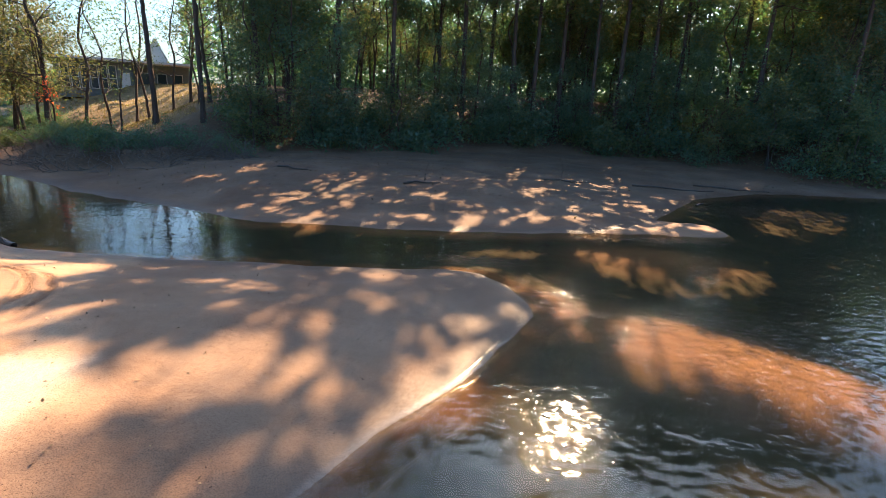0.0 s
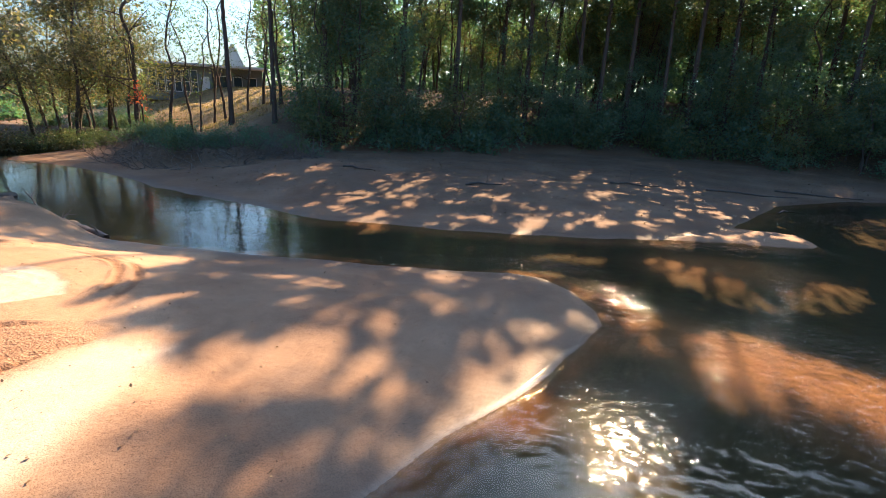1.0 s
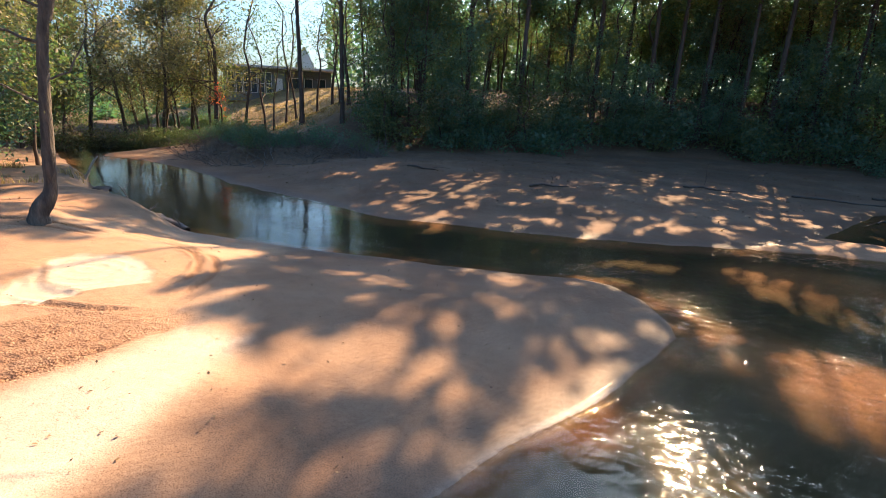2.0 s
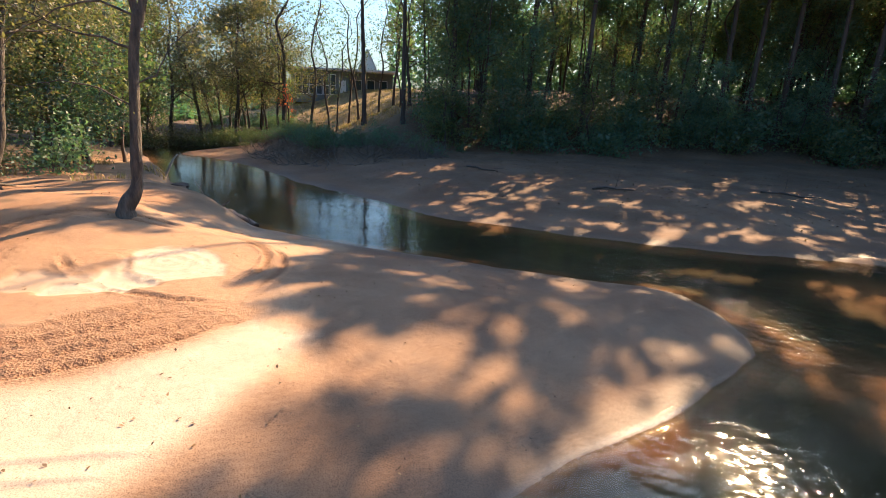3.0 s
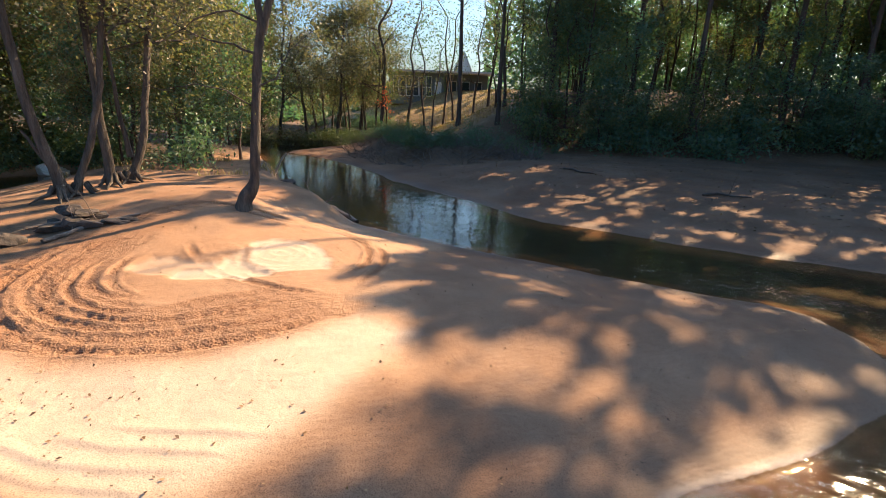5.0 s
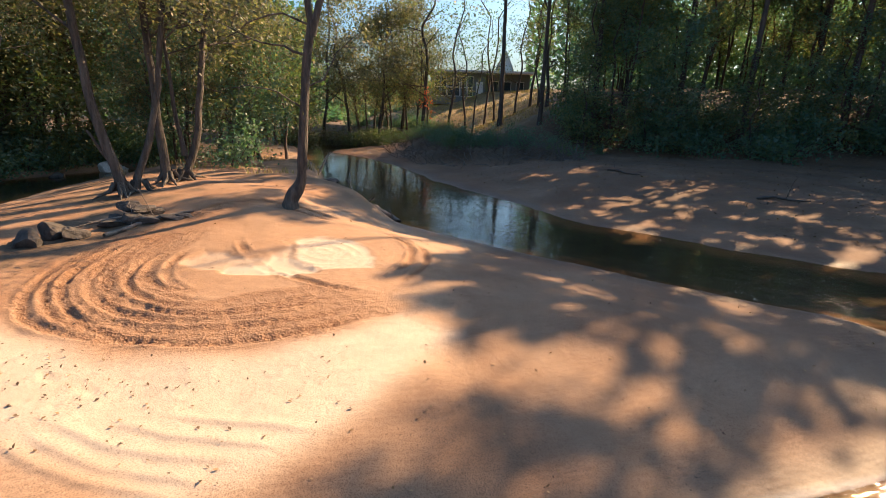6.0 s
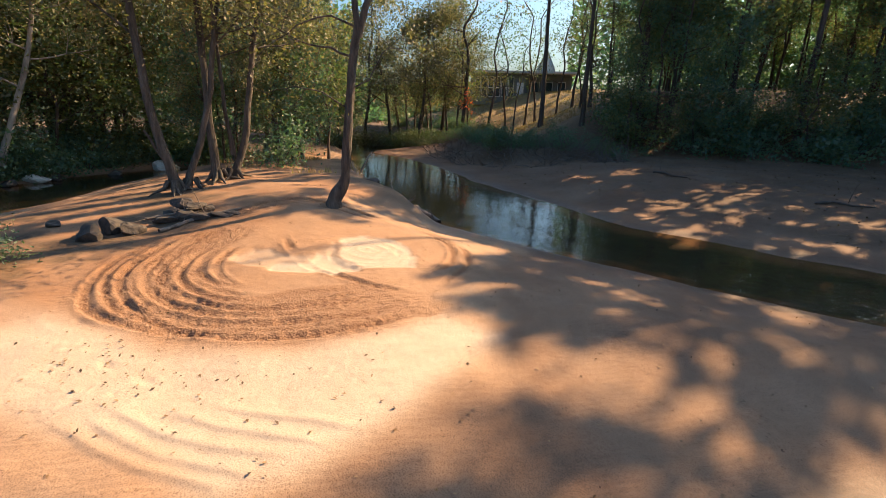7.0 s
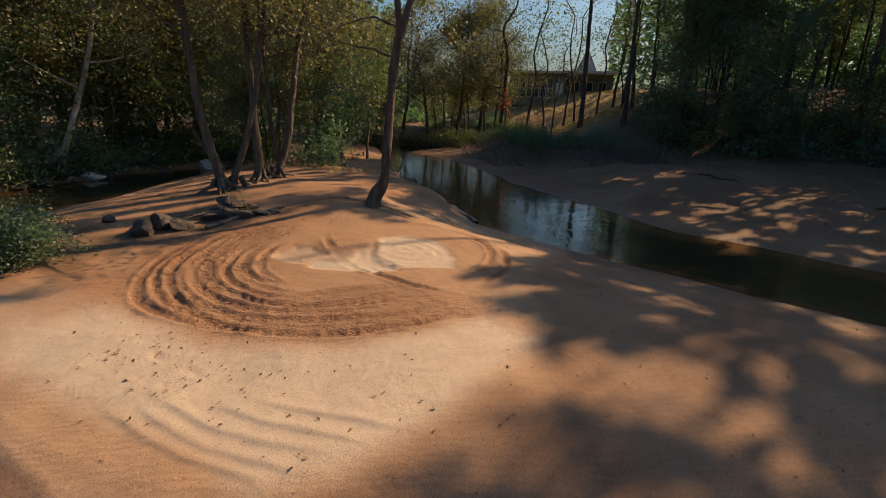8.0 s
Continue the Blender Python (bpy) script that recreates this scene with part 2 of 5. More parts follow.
glass_b.inputs["Base Color"].default_value = (0.035, 0.05, 0.06, 1)
glass_b.inputs["Roughness"].default_value = 0.06
GLASS = glass_m

# ---- mesh helpers ----
def mesh_from(name, verts, faces, mat, smooth=False):
    """A mesh from arrays: verts (n, 3) and faces (m, 3 or 4)."""
    verts = np.asarray(verts, np.float32)
    faces = np.asarray(faces, np.int32)
    me = bpy.data.meshes.new(name)
    me.vertices.add(len(verts))
    me.vertices.foreach_set("co", verts.ravel())
    k = faces.shape[1]
    me.loops.add(faces.size)
    me.loops.foreach_set("vertex_index", faces.ravel())
    me.polygons.add(len(faces))
    me.polygons.foreach_set("loop_start", np.arange(0, faces.size, k, dtype=np.int32))
    me.update(calc_edges=True)
    me.validate()
    if smooth:
        me.shade_smooth()
    me.materials.append(mat)
    return me


def part(name, data, mat, parent, label=""):
    """Links a bmesh or a mesh as one object under a thing or a part."""
    if isinstance(data, bmesh.types.BMesh):
        me = bpy.data.meshes.new(name)
        data.to_mesh(me)
        data.free()
        me.materials.append(mat)
    else:
        me = data
    ob = new(name, me)
    ob.parent = parent
    return tagged(ob, label) if label else ob


def thing(name, label, category, at=(0, 0, 0), rz=0.0, group="", kind=""):
    ob = new(name)
    ob.empty_display_size = 0.2
    ob.matrix_basis = pose(*at, 0, 0, rz)
    return tagged(ob, label, category, group, kind)


def box(bm, x0, y0, z0, x1, y1, z1, bevel=0.0):
    made = bmesh.ops.create_cube(bm, size=1.0)["verts"]
    for v in made:
        v.co = Vector((x0 + (v.co.x + 0.5) * (x1 - x0), y0 + (v.co.y + 0.5) * (y1 - y0), z0 + (v.co.z + 0.5) * (z1 - z0)))
    if bevel:
        edges = list({e for v in made for e in v.link_edges})
        bmesh.ops.bevel(bm, geom=edges, offset=bevel, segments=2, affect="EDGES")
    return bm


def value_noise(X, Y, cell, seed=0):
    """Smooth noise from -1 to 1 with the given cell in metres."""
    x, y = np.asarray(X) / cell, np.asarray(Y) / cell
    xi, yi = np.floor(x).astype(np.int64), np.floor(y).astype(np.int64)
    fx, fy = x - xi, y - yi
    fx, fy = fx * fx * (3 - 2 * fx), fy * fy * (3 - 2 * fy)

    def corner(a, b):
        h = (a * 374761393 + b * 668265263 + seed * 974634777) & 0x7FFFFFFF
        h = ((h ^ (h >> 13)) * 1274126177) & 0x7FFFFFFF
        h = (h ^ (h >> 16)) & 0xFFFF
        return h / 32767.5 - 1.0

    a, b = corner(xi, yi), corner(xi + 1, yi)
    c, d = corner(xi, yi + 1), corner(xi + 1, yi + 1)
    return (a * (1 - fx) + b * fx) * (1 - fy) + (c * (1 - fx) + d * fx) * fy


def inside_distance(X, Y, pts):
    """Distance to an outline, positive inside it."""
    X, Y = np.asarray(X, float), np.asarray(Y, float)
    best = np.full(X.shape, 1e9)
    odd = np.zeros(X.shape, bool)
    for (ax, ay), (bx, by) in zip(pts, pts[1:] + pts[:1]):
        dx, dy = bx - ax, by - ay
        t = np.clip(((X - ax) * dx + (Y - ay) * dy) / (dx * dx + dy * dy), 0, 1)
        best = np.minimum(best, np.hypot(X - ax - t * dx, Y - ay - t * dy))
        if ay != by:
            odd ^= ((ay > Y) != (by > Y)) & (X < ax + (Y - ay) / (by - ay) * dx)
    return np.where(odd, best, -best)


def step(x, a, b):
    t = np.clip((x - a) / (b - a), 0, 1)
    return t * t * (3 - 2 * t)


# ---- the lie of the land ----
LEVEL = -0.54
BAR = [(-1.4, 4.2), (-0.6, 5.4), (0.5, 7.0), (1.1, 7.9), (1.45, 8.7), (1.5, 9.4), (1.2, 10.4), (0.6, 11.15), (-0.2, 11.35),
       (-1.5, 11.2), (-3.6, 11.2), (-6.2, 11.3), (-8.3, 11.4), (-10.8, 11.55), (-13.1, 12.3), (-15.9, 13.4), (-18.5, 15.3),
       (-21.6, 17.7), (-26.6, 21.2), (-33, 25.5), (-40, 30), (-60, 33), (-300, 30), (-300, -150), (-22, -150), (-23, -20), (-24, -3),
       (-25.5, 1), (-26.4, 3), (-27.0, 4.6), (-27.8, 6.5), (-28.2, 8.4), (-28.4, 10.4), (-28.0, 12.2), (-27.3, 11.6), (-26.6, 10.1), (-25.4, 8.4),
       (-23.8, 6.5), (-22, 4.7), (-20.9, 2.9), (-19.2, 0.5), (-17.5, -2.5), (-15.5, -7), (-13, -6), (-11.8, -2.8), (-10.3, -1.6), (-8.5, -1.1),
       (-6.9, -0.7), (-5.9, -0.35), (-4.6, 0.35), (-3.3, 1.5), (-2.3, 3.0)]
FAR = [(-300, 64), (-60, 46), (-43, 42.3), (-37, 42), (-33.4, 38.5), (-31.9, 35), (-30.8, 30), (-30.2, 26.8), (-29.0, 25.4), (-27.0, 25.2), (-24, 24.3),
       (-21.2, 23.1), (-17.5, 21), (-15.4, 19.6), (-11.8, 18.0), (-9.5, 17.1), (-7.5, 16), (-6.4, 15.5), (-4.5, 15.6), (-2, 15.3),
       (0, 15.3), (2.5, 15.5), (4.2, 15.8), (6, 16.9), (7.3, 18.2), (8.9, 20.3), (11.7, 24.1), (13.7, 25.5), (15.9, 26.9), (18, 27.5),
       (24, 27.3), (40, 25), (300, 10), (300, 400), (-300, 400)]
BLUFF = [(-300, 70), (-60, 53), (-41, 45.5), (-32, 42), (-26, 36), (-20, 32), (-14, 31.5), (-6, 34), (0, 37), (8, 40), (15, 39.5), (19.5, 36), (22, 32),
         (26, 30.5), (40, 30), (300, 15), (300, 420), (-300, 420)]
MOUND = [(-29.5, 34), (-26, 29.8), (-22.5, 26.2), (-19, 24.2), (-16, 23.3), (-14, 24.6), (-12, 27.2), (-12, 31), (-20, 34), (-27, 38)]
SOUTH = [(-16, -150), (-10, -18), (8, -14), (26, -4), (60, 4), (300, -8), (300, -150)]
TRACKS = [(-8.35, 6.45, 0.95, -60, 200), (-8.35, 6.50, 0.70, -90, 150), (-8.45, 6.40, 0.50, -30, 260),
          (-9.30, 6.30, 2.90, 0, 110), (-9.30, 6.30, 2.55, 5, 120), (-9.30, 6.25, 2.72, 20, 100), (-9.5, 5.6, 2.95, 90, 180), (-9.5, 5.65, 2.6, 95, 190), (-8.0, 9.4, 4.1, 235, 300)]
# low scarped ridges left in the smooth sand: start, middle, end
RIDGES = [[(-6.5, 1.06), (-5.53, 1.32), (-4.7, 1.65)], [(-6.32, 1.30), (-5.37, 1.55), (-4.58, 1.94)], [(-6.35, 1.51), (-5.34, 1.79), (-4.66, 2.2)], [(-5.86, 1.88), (-5.17, 2.16), (-4.48, 2.56)],
          [(-5.6, 2.25), (-5.0, 2.55), (-4.4, 2.95)], [(-6.95, 0.2), (-6.29, 0.36), (-5.6, 0.5)]]
turns = np.random.default_rng(12)
for ring in range(17):
    around = turns.uniform(185, 235)
    TRACKS.append((-8.92 + turns.normal() * 0.08, 5.40 + turns.normal() * 0.08, 1.55 + 1.72 * ring / 16, around, around + turns.uniform(80, 150)))


def tracks(X, Y):
    """Ruts, their berms and the churned sand left by turning wheels."""
    z = np.zeros(X.shape)
    churn = np.zeros(X.shape)
    for n, (cx, cy, r, a0, a1) in enumerate(TRACKS):
        dx, dy = X - cx, (Y - cy)
        ang = np.degrees(np.arctan2(dy, dx))
        mid, half = (a0 + a1) / 2, (a1 - a0) / 2
        off = np.abs((ang - mid + 180) % 360 - 180)
        w = 1 - step(off, half - 14, half)
        rr = np.hypot(dx, dy) - r - 0.12 * value_noise(X, Y, 1.9, 40 + n)
        w = w * (0.25 + 0.75 * step(value_noise(X, Y, 0.9, 80 + n), -0.5, 0.3))
        lug = np.sin(np.radians(ang) * r / 0.085 * math.pi + np.abs(rr) * 22)
        groove = np.exp(-(rr / 0.07) ** 4)
        berm = np.exp(-((np.abs(rr) - 0.125) / 0.045) ** 2)
        w = w * (0.35 if r < 1.2 else 1.0)
        z += w * (-0.019 * groove + 0.014 * berm * (1 + 0.9 * value_noise(X, Y, 0.16, 60 + n)) + 0.008 * groove * lug)
        churn = np.maximum(churn, w * (0.45 + 0.55 * groove) * np.exp(-(rr / 0.27) ** 2))
    rr = np.hypot(X + 8.95, Y - 5.42)
    south = step(-np.sin(np.arctan2(Y - 5.42, X + 8.95)), -0.35, 0.2)
    rr = rr + 0.16 * value_noise(X, Y, 0.5, 44) + 0.08 * value_noise(X, Y, 0.16, 45)
    churn = np.maximum(churn, 0.7 * south * step(rr, 1.55, 1.75) * (1 - step(rr, 3.22, 3.36)))
    return np.clip(z, -0.06, 0.05), churn


def pans(X, Y):
    """Scoured pans of fine pale sand inside the ruts: the white floor of one, its wider dish, the other pan, and the lip between."""
    edge = 0.10 * value_noise(X, Y, 0.5, 35) + 0.05 * value_noise(X, Y, 0.18, 36)
    floor = inside_distance(X, Y, [(-8.93, 4.6), (-8.42, 4.89), (-8.09, 5.26), (-7.71, 5.73), (-7.83, 6.02), (-8.12, 5.96), (-8.69, 6.05), (-9.02, 5.83), (-8.87, 5.5), (-9.04, 5.0)])
    dish = inside_distance(X, Y, [(-9.88, 4.49), (-9.3, 4.45), (-8.41, 4.84), (-7.8, 5.41), (-7.7, 5.9), (-8.39, 5.94), (-9.42, 6.65), (-9.03, 6.13), (-9.0, 5.76), (-9.28, 5.46), (-9.69, 5.4), (-10.09, 5.12)])
    other = inside_distance(X, Y, [(-9.4, 6.68), (-9.24, 7.16), (-8.75, 7.47), (-8.22, 7.57), (-7.56, 7.13), (-7.21, 6.69), (-7.48, 6.33), (-7.74, 6.0), (-8.39, 5.94)])
    lip = inside_distance(X, Y, [(-9.69, 5.4), (-9.28, 5.46), (-9.0, 5.76), (-9.03, 6.13), (-9.42, 6.65), (-9.73, 6.11), (-9.91, 5.71)])
    return floor + edge, dish + edge, other + edge, lip + edge


def land(X, Y, detail=True):
    """Height of the ground and the share of pale sand, wet and shade-darkened sand, grass and leaf litter."""
    X, Y = np.asarray(X, float), np.asarray(Y, float)
    wob = 0.09 * value_noise(X, Y, 1.1, 3) + 0.02 * value_noise(X, Y, 0.5, 4)
    d_bar = inside_distance(X, Y, BAR) + wob
    d_far = inside_distance(X, Y, FAR) + wob
    d_south = inside_distance(X, Y, SOUTH)
    d_bluff = inside_distance(X, Y, BLUFF) + 0.8 * value_noise(X, Y, 4.0, 5)
    bar = np.interp(d_bar, [0, 0.12, 0.5, 1.3, 3, 4.5, 8, 15, 40], [0, 0.03, 0.08, 0.20, 0.47, 0.56, 0.64, 0.8, 2.2])
    edge = step(-X, 10.2, 12.2) * step(Y, 9.4, 10.8) * (1 - step(-X, 22.0, 26.0))
    bar = bar * (1 - edge) + edge * np.interp(d_bar, [0, 0.06, 0.25, 0.7, 2, 4, 8, 15, 40], [0, 0.22, 0.46, 0.55, 0.60, 0.66, 0.72, 0.85, 2.2])
    cut = step(-X, 9.5, 13.0) * step(Y, 4.0, 9.0)
    bar = bar + cut * (0.42 * step(d_bar, 0.15, 0.9) * (1 - step(X, -9.5, -7.5)) * np.exp(-((Y - 9.5) / 6.5) ** 2) * np.exp(-((X + 14) / 7.0) ** 2))
    bar = bar + 0.26 * np.exp(-((X + 11.3) / 3.0) ** 2 - ((Y - 7.9) / 2.5) ** 2) * step(d_bar, 0.3, 2.0)
    south_side = step(-X, 2.5, 4.5) * (1 - step(Y, 3.5, 6.5)) * (1 - step(-X, 12, 15))
    bar = bar + south_side * np.maximum(0, np.interp(d_bar, [0, 0.1, 0.5, 1, 2, 4, 6], [0, 0.08, 0.36, 0.48, 0.54, 0.58, 0.6]) - bar)
    bar = bar + 0.22 * np.exp(-((X + 14.0) / 4.6) ** 2 - ((Y - 6.5) / 3.6) ** 2) * step(d_bar, 0.6, 2.5)
    far = np.interp(d_far, [0, 0.25, 1.8, 5.5, 8, 12, 20, 40], [0, 0.04, 0.13, 0.50, 0.64, 0.82, 1.05, 1.3])
    far = far + 0.36 * np.exp(-((X + 10.0) / 4.5) ** 2 - ((Y - 23.5) / 3.5) ** 2) * step(d_far, 0.5, 3.0)
    mound = inside_distance(X, Y, MOUND) + 0.5 * value_noise(X, Y, 1.5, 6)
    far = far + 0.75 * step(mound, -0.3, 2.2)
    bend = step(-X, 31.5, 34) * (1 - step(d_far, 6, 12))
    far = far + 0.8 * bend * step(d_far, 0.0, 0.5)
    hill = step(-X, 14, 24)
    steep = np.interp(d_bluff, [0, 1.5, 5, 10, 20, 60, 200], [0, 0.5, 2.4, 3.8, 4.6, 6.0, 9.0])
    slope = np.interp(d_bluff, [0, 2, 6, 12, 18, 60, 200], [0, 0.45, 2.0, 4.3, 4.8, 5.4, 8.0])
    far = far + np.where(d_bluff > 0, steep * (1 - hill) + slope * hill, 0)
    south = np.interp(d_south, [0, 2, 10, 60], [0, 0.4, 1.6, 3.0])
    shore = np.maximum(np.maximum(d_bar, d_far), d_south)
    z = LEVEL + np.where(d_bar > 0, bar, np.where(d_far > 0, far, south))
    # the bed: a shoal off the tip of the bar, deeper in the run between
    bed = np.interp(-shore, [0, 0.3, 1.2, 3.0, 8.0], [0, 0.05, 0.16, 0.30, 0.48])
    shoal = np.exp(-(((X - 4.9) * 0.80 + (Y - 7.2) * -0.60) / 3.8) ** 2 - (((X - 4.9) * 0.60 + (Y - 7.2) * 0.80) / 1.5) ** 2)
    shoal2 = np.exp(-((X - 5.6) / 2.4) ** 2 - ((Y - 13.6) / 1.4) ** 2)
    bed = bed * (1 - 0.78 * np.maximum(shoal, shoal2)) + 0.02 * value_noise(X, Y, 0.5, 8)
    bed = np.maximum(bed, 0.0)
    islet = 0.42 * np.exp(-((X - 8.2) / 1.35) ** 4 - ((Y - 17.0) / 1.15) ** 4) + 0.40 * np.exp(-((X - 5.5) / 1.1) ** 4 - ((Y - 16.9) / 0.8) ** 4)
    z = np.where(shore > 0, z, LEVEL - bed - 0.015 + np.where(shore < 0, np.minimum(islet, bed + 0.07), 0))
    dry = step(shore, 0.0, 0.6)
    z = z + dry * (0.035 * value_noise(X, Y, 2.2, 11) + 0.018 * value_noise(X, Y, 0.7, 12))
    among = step(-X, 10.6, 12.2) * dry * (d_bar > 0)
    z = z + among * (0.035 * value_noise(X, Y, 0.55, 17) * value_noise(X, Y, 1.6, 18) + 0.012 * value_noise(X, Y, 0.24, 19))
    rough_far = step(d_far, 0.3, 2.0) * (1 - step(d_bluff, -1, 1))
    z = z + rough_far * (0.07 * value_noise(X + 0.5 * Y, Y, 1.3, 14) * value_noise(X, Y, 3.0, 15) + 0.03 * value_noise(X, Y, 0.45, 16))
    wet_shade = (1 - step(shore, 0.05, 0.9)) * (0.15 + 0.75 * step(shore, -0.25, 0.0))
    wet_shade = np.maximum(wet_shade, 0.75 * step(0.34 - Y + 0.24 * (X + 6.3), 0.0, 0.06) * step(-X, 5.0, 5.4) * (1 - step(-X, 8.0, 9.5)) * (d_bar > 0))
    # shade on the far tip, painted in with the wet sand's darker colour
    wet_shade = np.maximum(wet_shade, 0.55 * step(X + 0.35 * value_noise(X, Y, 0.9, 48), -1.6, 0.4) * step(Y, 6.4, 8.0) * (d_bar > 0))
    pale = 0.16 + 0.0 * X
    churn = 0.0 * X
    smooth = inside_distance(X, Y, [(-11.8, 1.2), (-9.5, 1.7), (-7.4, 2.2), (-6.0, 3.4), (-5.4, 5.4), (-4.5, 5.5), (-4.35, 3.6), (-4.3, 2.2), (-4.6, 1.6), (-5.4, 1.5), (-7.5, 0.7), (-10.5, 0.0)])
    pale = np.maximum(pale, step(smooth, -0.4, 0.3) * 0.9)
    litter = np.maximum(step(d_bluff, -0.5, 1.5) * (1 - hill), step(d_bar, 4, 6) * step(-X - 0.55 * (Y - 8), 18.5, 20.5))
    litter = np.maximum(litter, step(d_bar, 0.5, 2.5) * step(-X, 27.5, 29.0))
    litter = np.maximum(litter, 0.9 * step(mound, -0.2, 0.8) * (1 - step(d_bluff, 1.5, 5.0)))
    litter = np.maximum(litter, 0.85 * edge * (1 - step(d_bar + 0.4 * value_noise(X, Y, 0.8, 49), 0.6, 1.7)) * (d_bar > -0.5))
    litter = np.maximum(litter, 0.9 * bend * (d_far > -0.2) * (1 - step(d_far, 1.0, 3.0)))
    grass = step(d_bluff, 1.5, 5.0) * hill
    debris = step(value_noise(X, Y, 1.1, 51) + 0.6 * value_noise(X, Y, 0.35, 52), -0.1, 0.6) * step(-X - 0.3 * (Y - 5), 11.0, 13.0) * step(d_bar, 0.5, 1.5)
    litter = np.maximum(litter, 0.85 * debris)
    # patchy leaf litter that also paints the far flat's shade darker
    dim_tone = step(value_noise(X, Y * 1.6, 1.7, 53) + 0.5 * value_noise(X, Y, 0.5, 54), -0.5, 0.9) * step(d_far, 0.8, 3.0)
    litter = np.maximum(litter, 0.5 * dim_tone)
    if detail:
        tz, churn = tracks(X, Y)
        z = z + tz + churn * (0.017 * value_noise(X, Y, 0.08, 21) + 0.006 * value_noise(X, Y, 0.17, 23) + 0.008 * value_noise(X, Y, 0.34, 22))
        pale = np.where(churn > 0.15, pale * (1 - step(churn, 0.15, 0.6)), pale)
        a, dish, b, lip = pans(X, Y)
        z = z - 0.03 * step(a, -0.10, 0.2) - 0.045 * step(dish, -0.06, 0.22) - 0.03 * step(b, -0.10, 0.2) + 0.02 * step(lip, -0.16, 0.18)
        swirl = np.sin(np.hypot(X + 8.55, Y - 6.75) * 26 + 2.2 * value_noise(X, Y, 0.5, 38)) * step(b, 0.02, 0.2) * (1 - step(X + 0.6 * Y, -3.95, -3.7))
        z = z + 0.003 * swirl
        white = np.maximum(step(a, -0.03, 0.12), step(b, -0.12, 0.14) * (1 - 0.35 * step(swirl, 0.3, 0.9)))
        pale = np.maximum(np.maximum(pale, 1.15 * white), 0.62 * step(dish, -0.05, 0.15))
        for ridge in RIDGES:
            (ax, ay), (mx, my), (bx, by) = ridge
            along = np.hypot(bx - ax, by - ay)
            u = ((X - ax) * (bx - ax) + (Y - ay) * (by - ay)) / along
            v = ((X - ax) * (by - ay) - (Y - ay) * (bx - ax)) / along
            bow = ((mx - ax) * (by - ay) - (my - ay) * (bx - ax)) / along
            v = v - 4 * bow * u * (along - u) / along ** 2 + 0.025 * value_noise(X, Y, 0.3, 58)
            ends = step(u, -0.25, 0.25) * (1 - step(u, along - 0.3, along + 0.25))
            z = z + 0.017 * ends * np.where(v > 0, np.exp(-(v / 0.03) ** 2), np.exp(-(v / 0.09) ** 2))
        dig = np.maximum(0, value_noise(X, Y, 0.16, 33) - 0.55) * np.exp(-((X + 7.3) / 1.2) ** 2 - ((Y - 1.6) / 0.8) ** 2)
        z = z - 0.05 * dig
        churn = churn * (1 - step(np.maximum(np.maximum(a, b), dish), -0.06, 0.05))
    inner = 1 - step(np.hypot(X + 8.95, Y - 5.6) + 0.25 * value_noise(X, Y, 0.9, 57), 2.6, 3.3)
    ruddy = np.maximum(np.maximum(0.85 * churn, 0.55 * inner * (1 - pale)), step(-X - 0.25 * (Y - 5), 9.6, 11.4) * step(d_bar, 0.5, 2.0) * (0.85 + 0.3 * value_noise(X, Y, 0.6, 59)))
    # bed painted darker for light lost with depth; the edge keeps a water film
    depth_dim = step(np.where(shore < 0, LEVEL - z, 0), 0.035, 0.12) * (1 - np.clip(1.5 * np.maximum(shoal, shoal2) - 0.25, 0, 1))
    ruddy = np.maximum(ruddy, 0.8 * (shore < -0.1))
    film = 0.8 * (1 - step(shore, 0.03, 0.13)) * step(shore, -0.1, 0.0) * step(X, -2.6, -1.4) * (1 - step(Y, 7.2, 8.0))
    # damp tip, plus shade painted into the sand on bar and far flat
    # the brink follows the shadow's edge across the bar
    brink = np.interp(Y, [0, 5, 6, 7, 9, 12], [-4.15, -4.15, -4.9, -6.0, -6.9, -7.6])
    damp_shade = np.maximum(0.9 * step(X - brink + 0.25 * value_noise(X, Y, 0.8, 55) + 0.1 * value_noise(X, Y, 0.25, 50), -0.4, 0.4) * (d_bar > -0.5), step(d_far, -0.3, 0.3) * (1 - 0.4 * step(d_bluff, 0, 3) * hill))
    damp_shade = np.clip(damp_shade * (0.9 + 0.25 * value_noise(X, Y, 1.4, 56)), 0, 1) * (1 - step(smooth, -0.2, 0.3))
    return z, pale, wet_shade, grass, litter, churn, ruddy, depth_dim, film, damp_shade


def height(x, y):
    return float(land(np.array([x]), np.array([y]))[0][0])


def lines(*runs):
    """Grid lines: runs of (start, end, spacing), end to end."""
    out = []
    for a, b, s in runs:
        out.append(np.linspace(a, b, max(2, int(round((b - a) / s)) + 1))[:-1])
    return np.concatenate(out + [[runs[-1][1]]])


gx = lines((-1500, -300, 300), (-300, -80, 20), (-80, -40, 1.5), (-40, -13, 0.3), (-13, -12.0, 0.1), (-12.0, -4.4, 0.031), (-4.4, -1.4, 0.07), (-1.4, 1.9, 0.042), (1.9, 26, 0.25), (26, 80, 2), (80, 300, 20), (300, 1500, 300))
gy = lines((-1500, -150, 300), (-150, -20, 10), (-20, 0, 0.5), (0, 1.0, 0.05), (1.0, 8.8, 0.031), (8.8, 12, 0.08), (12, 45, 0.26), (45, 110, 1.5), (110, 400, 20), (400, 1500, 300))
GX, GY = np.meshgrid(gx, gy)
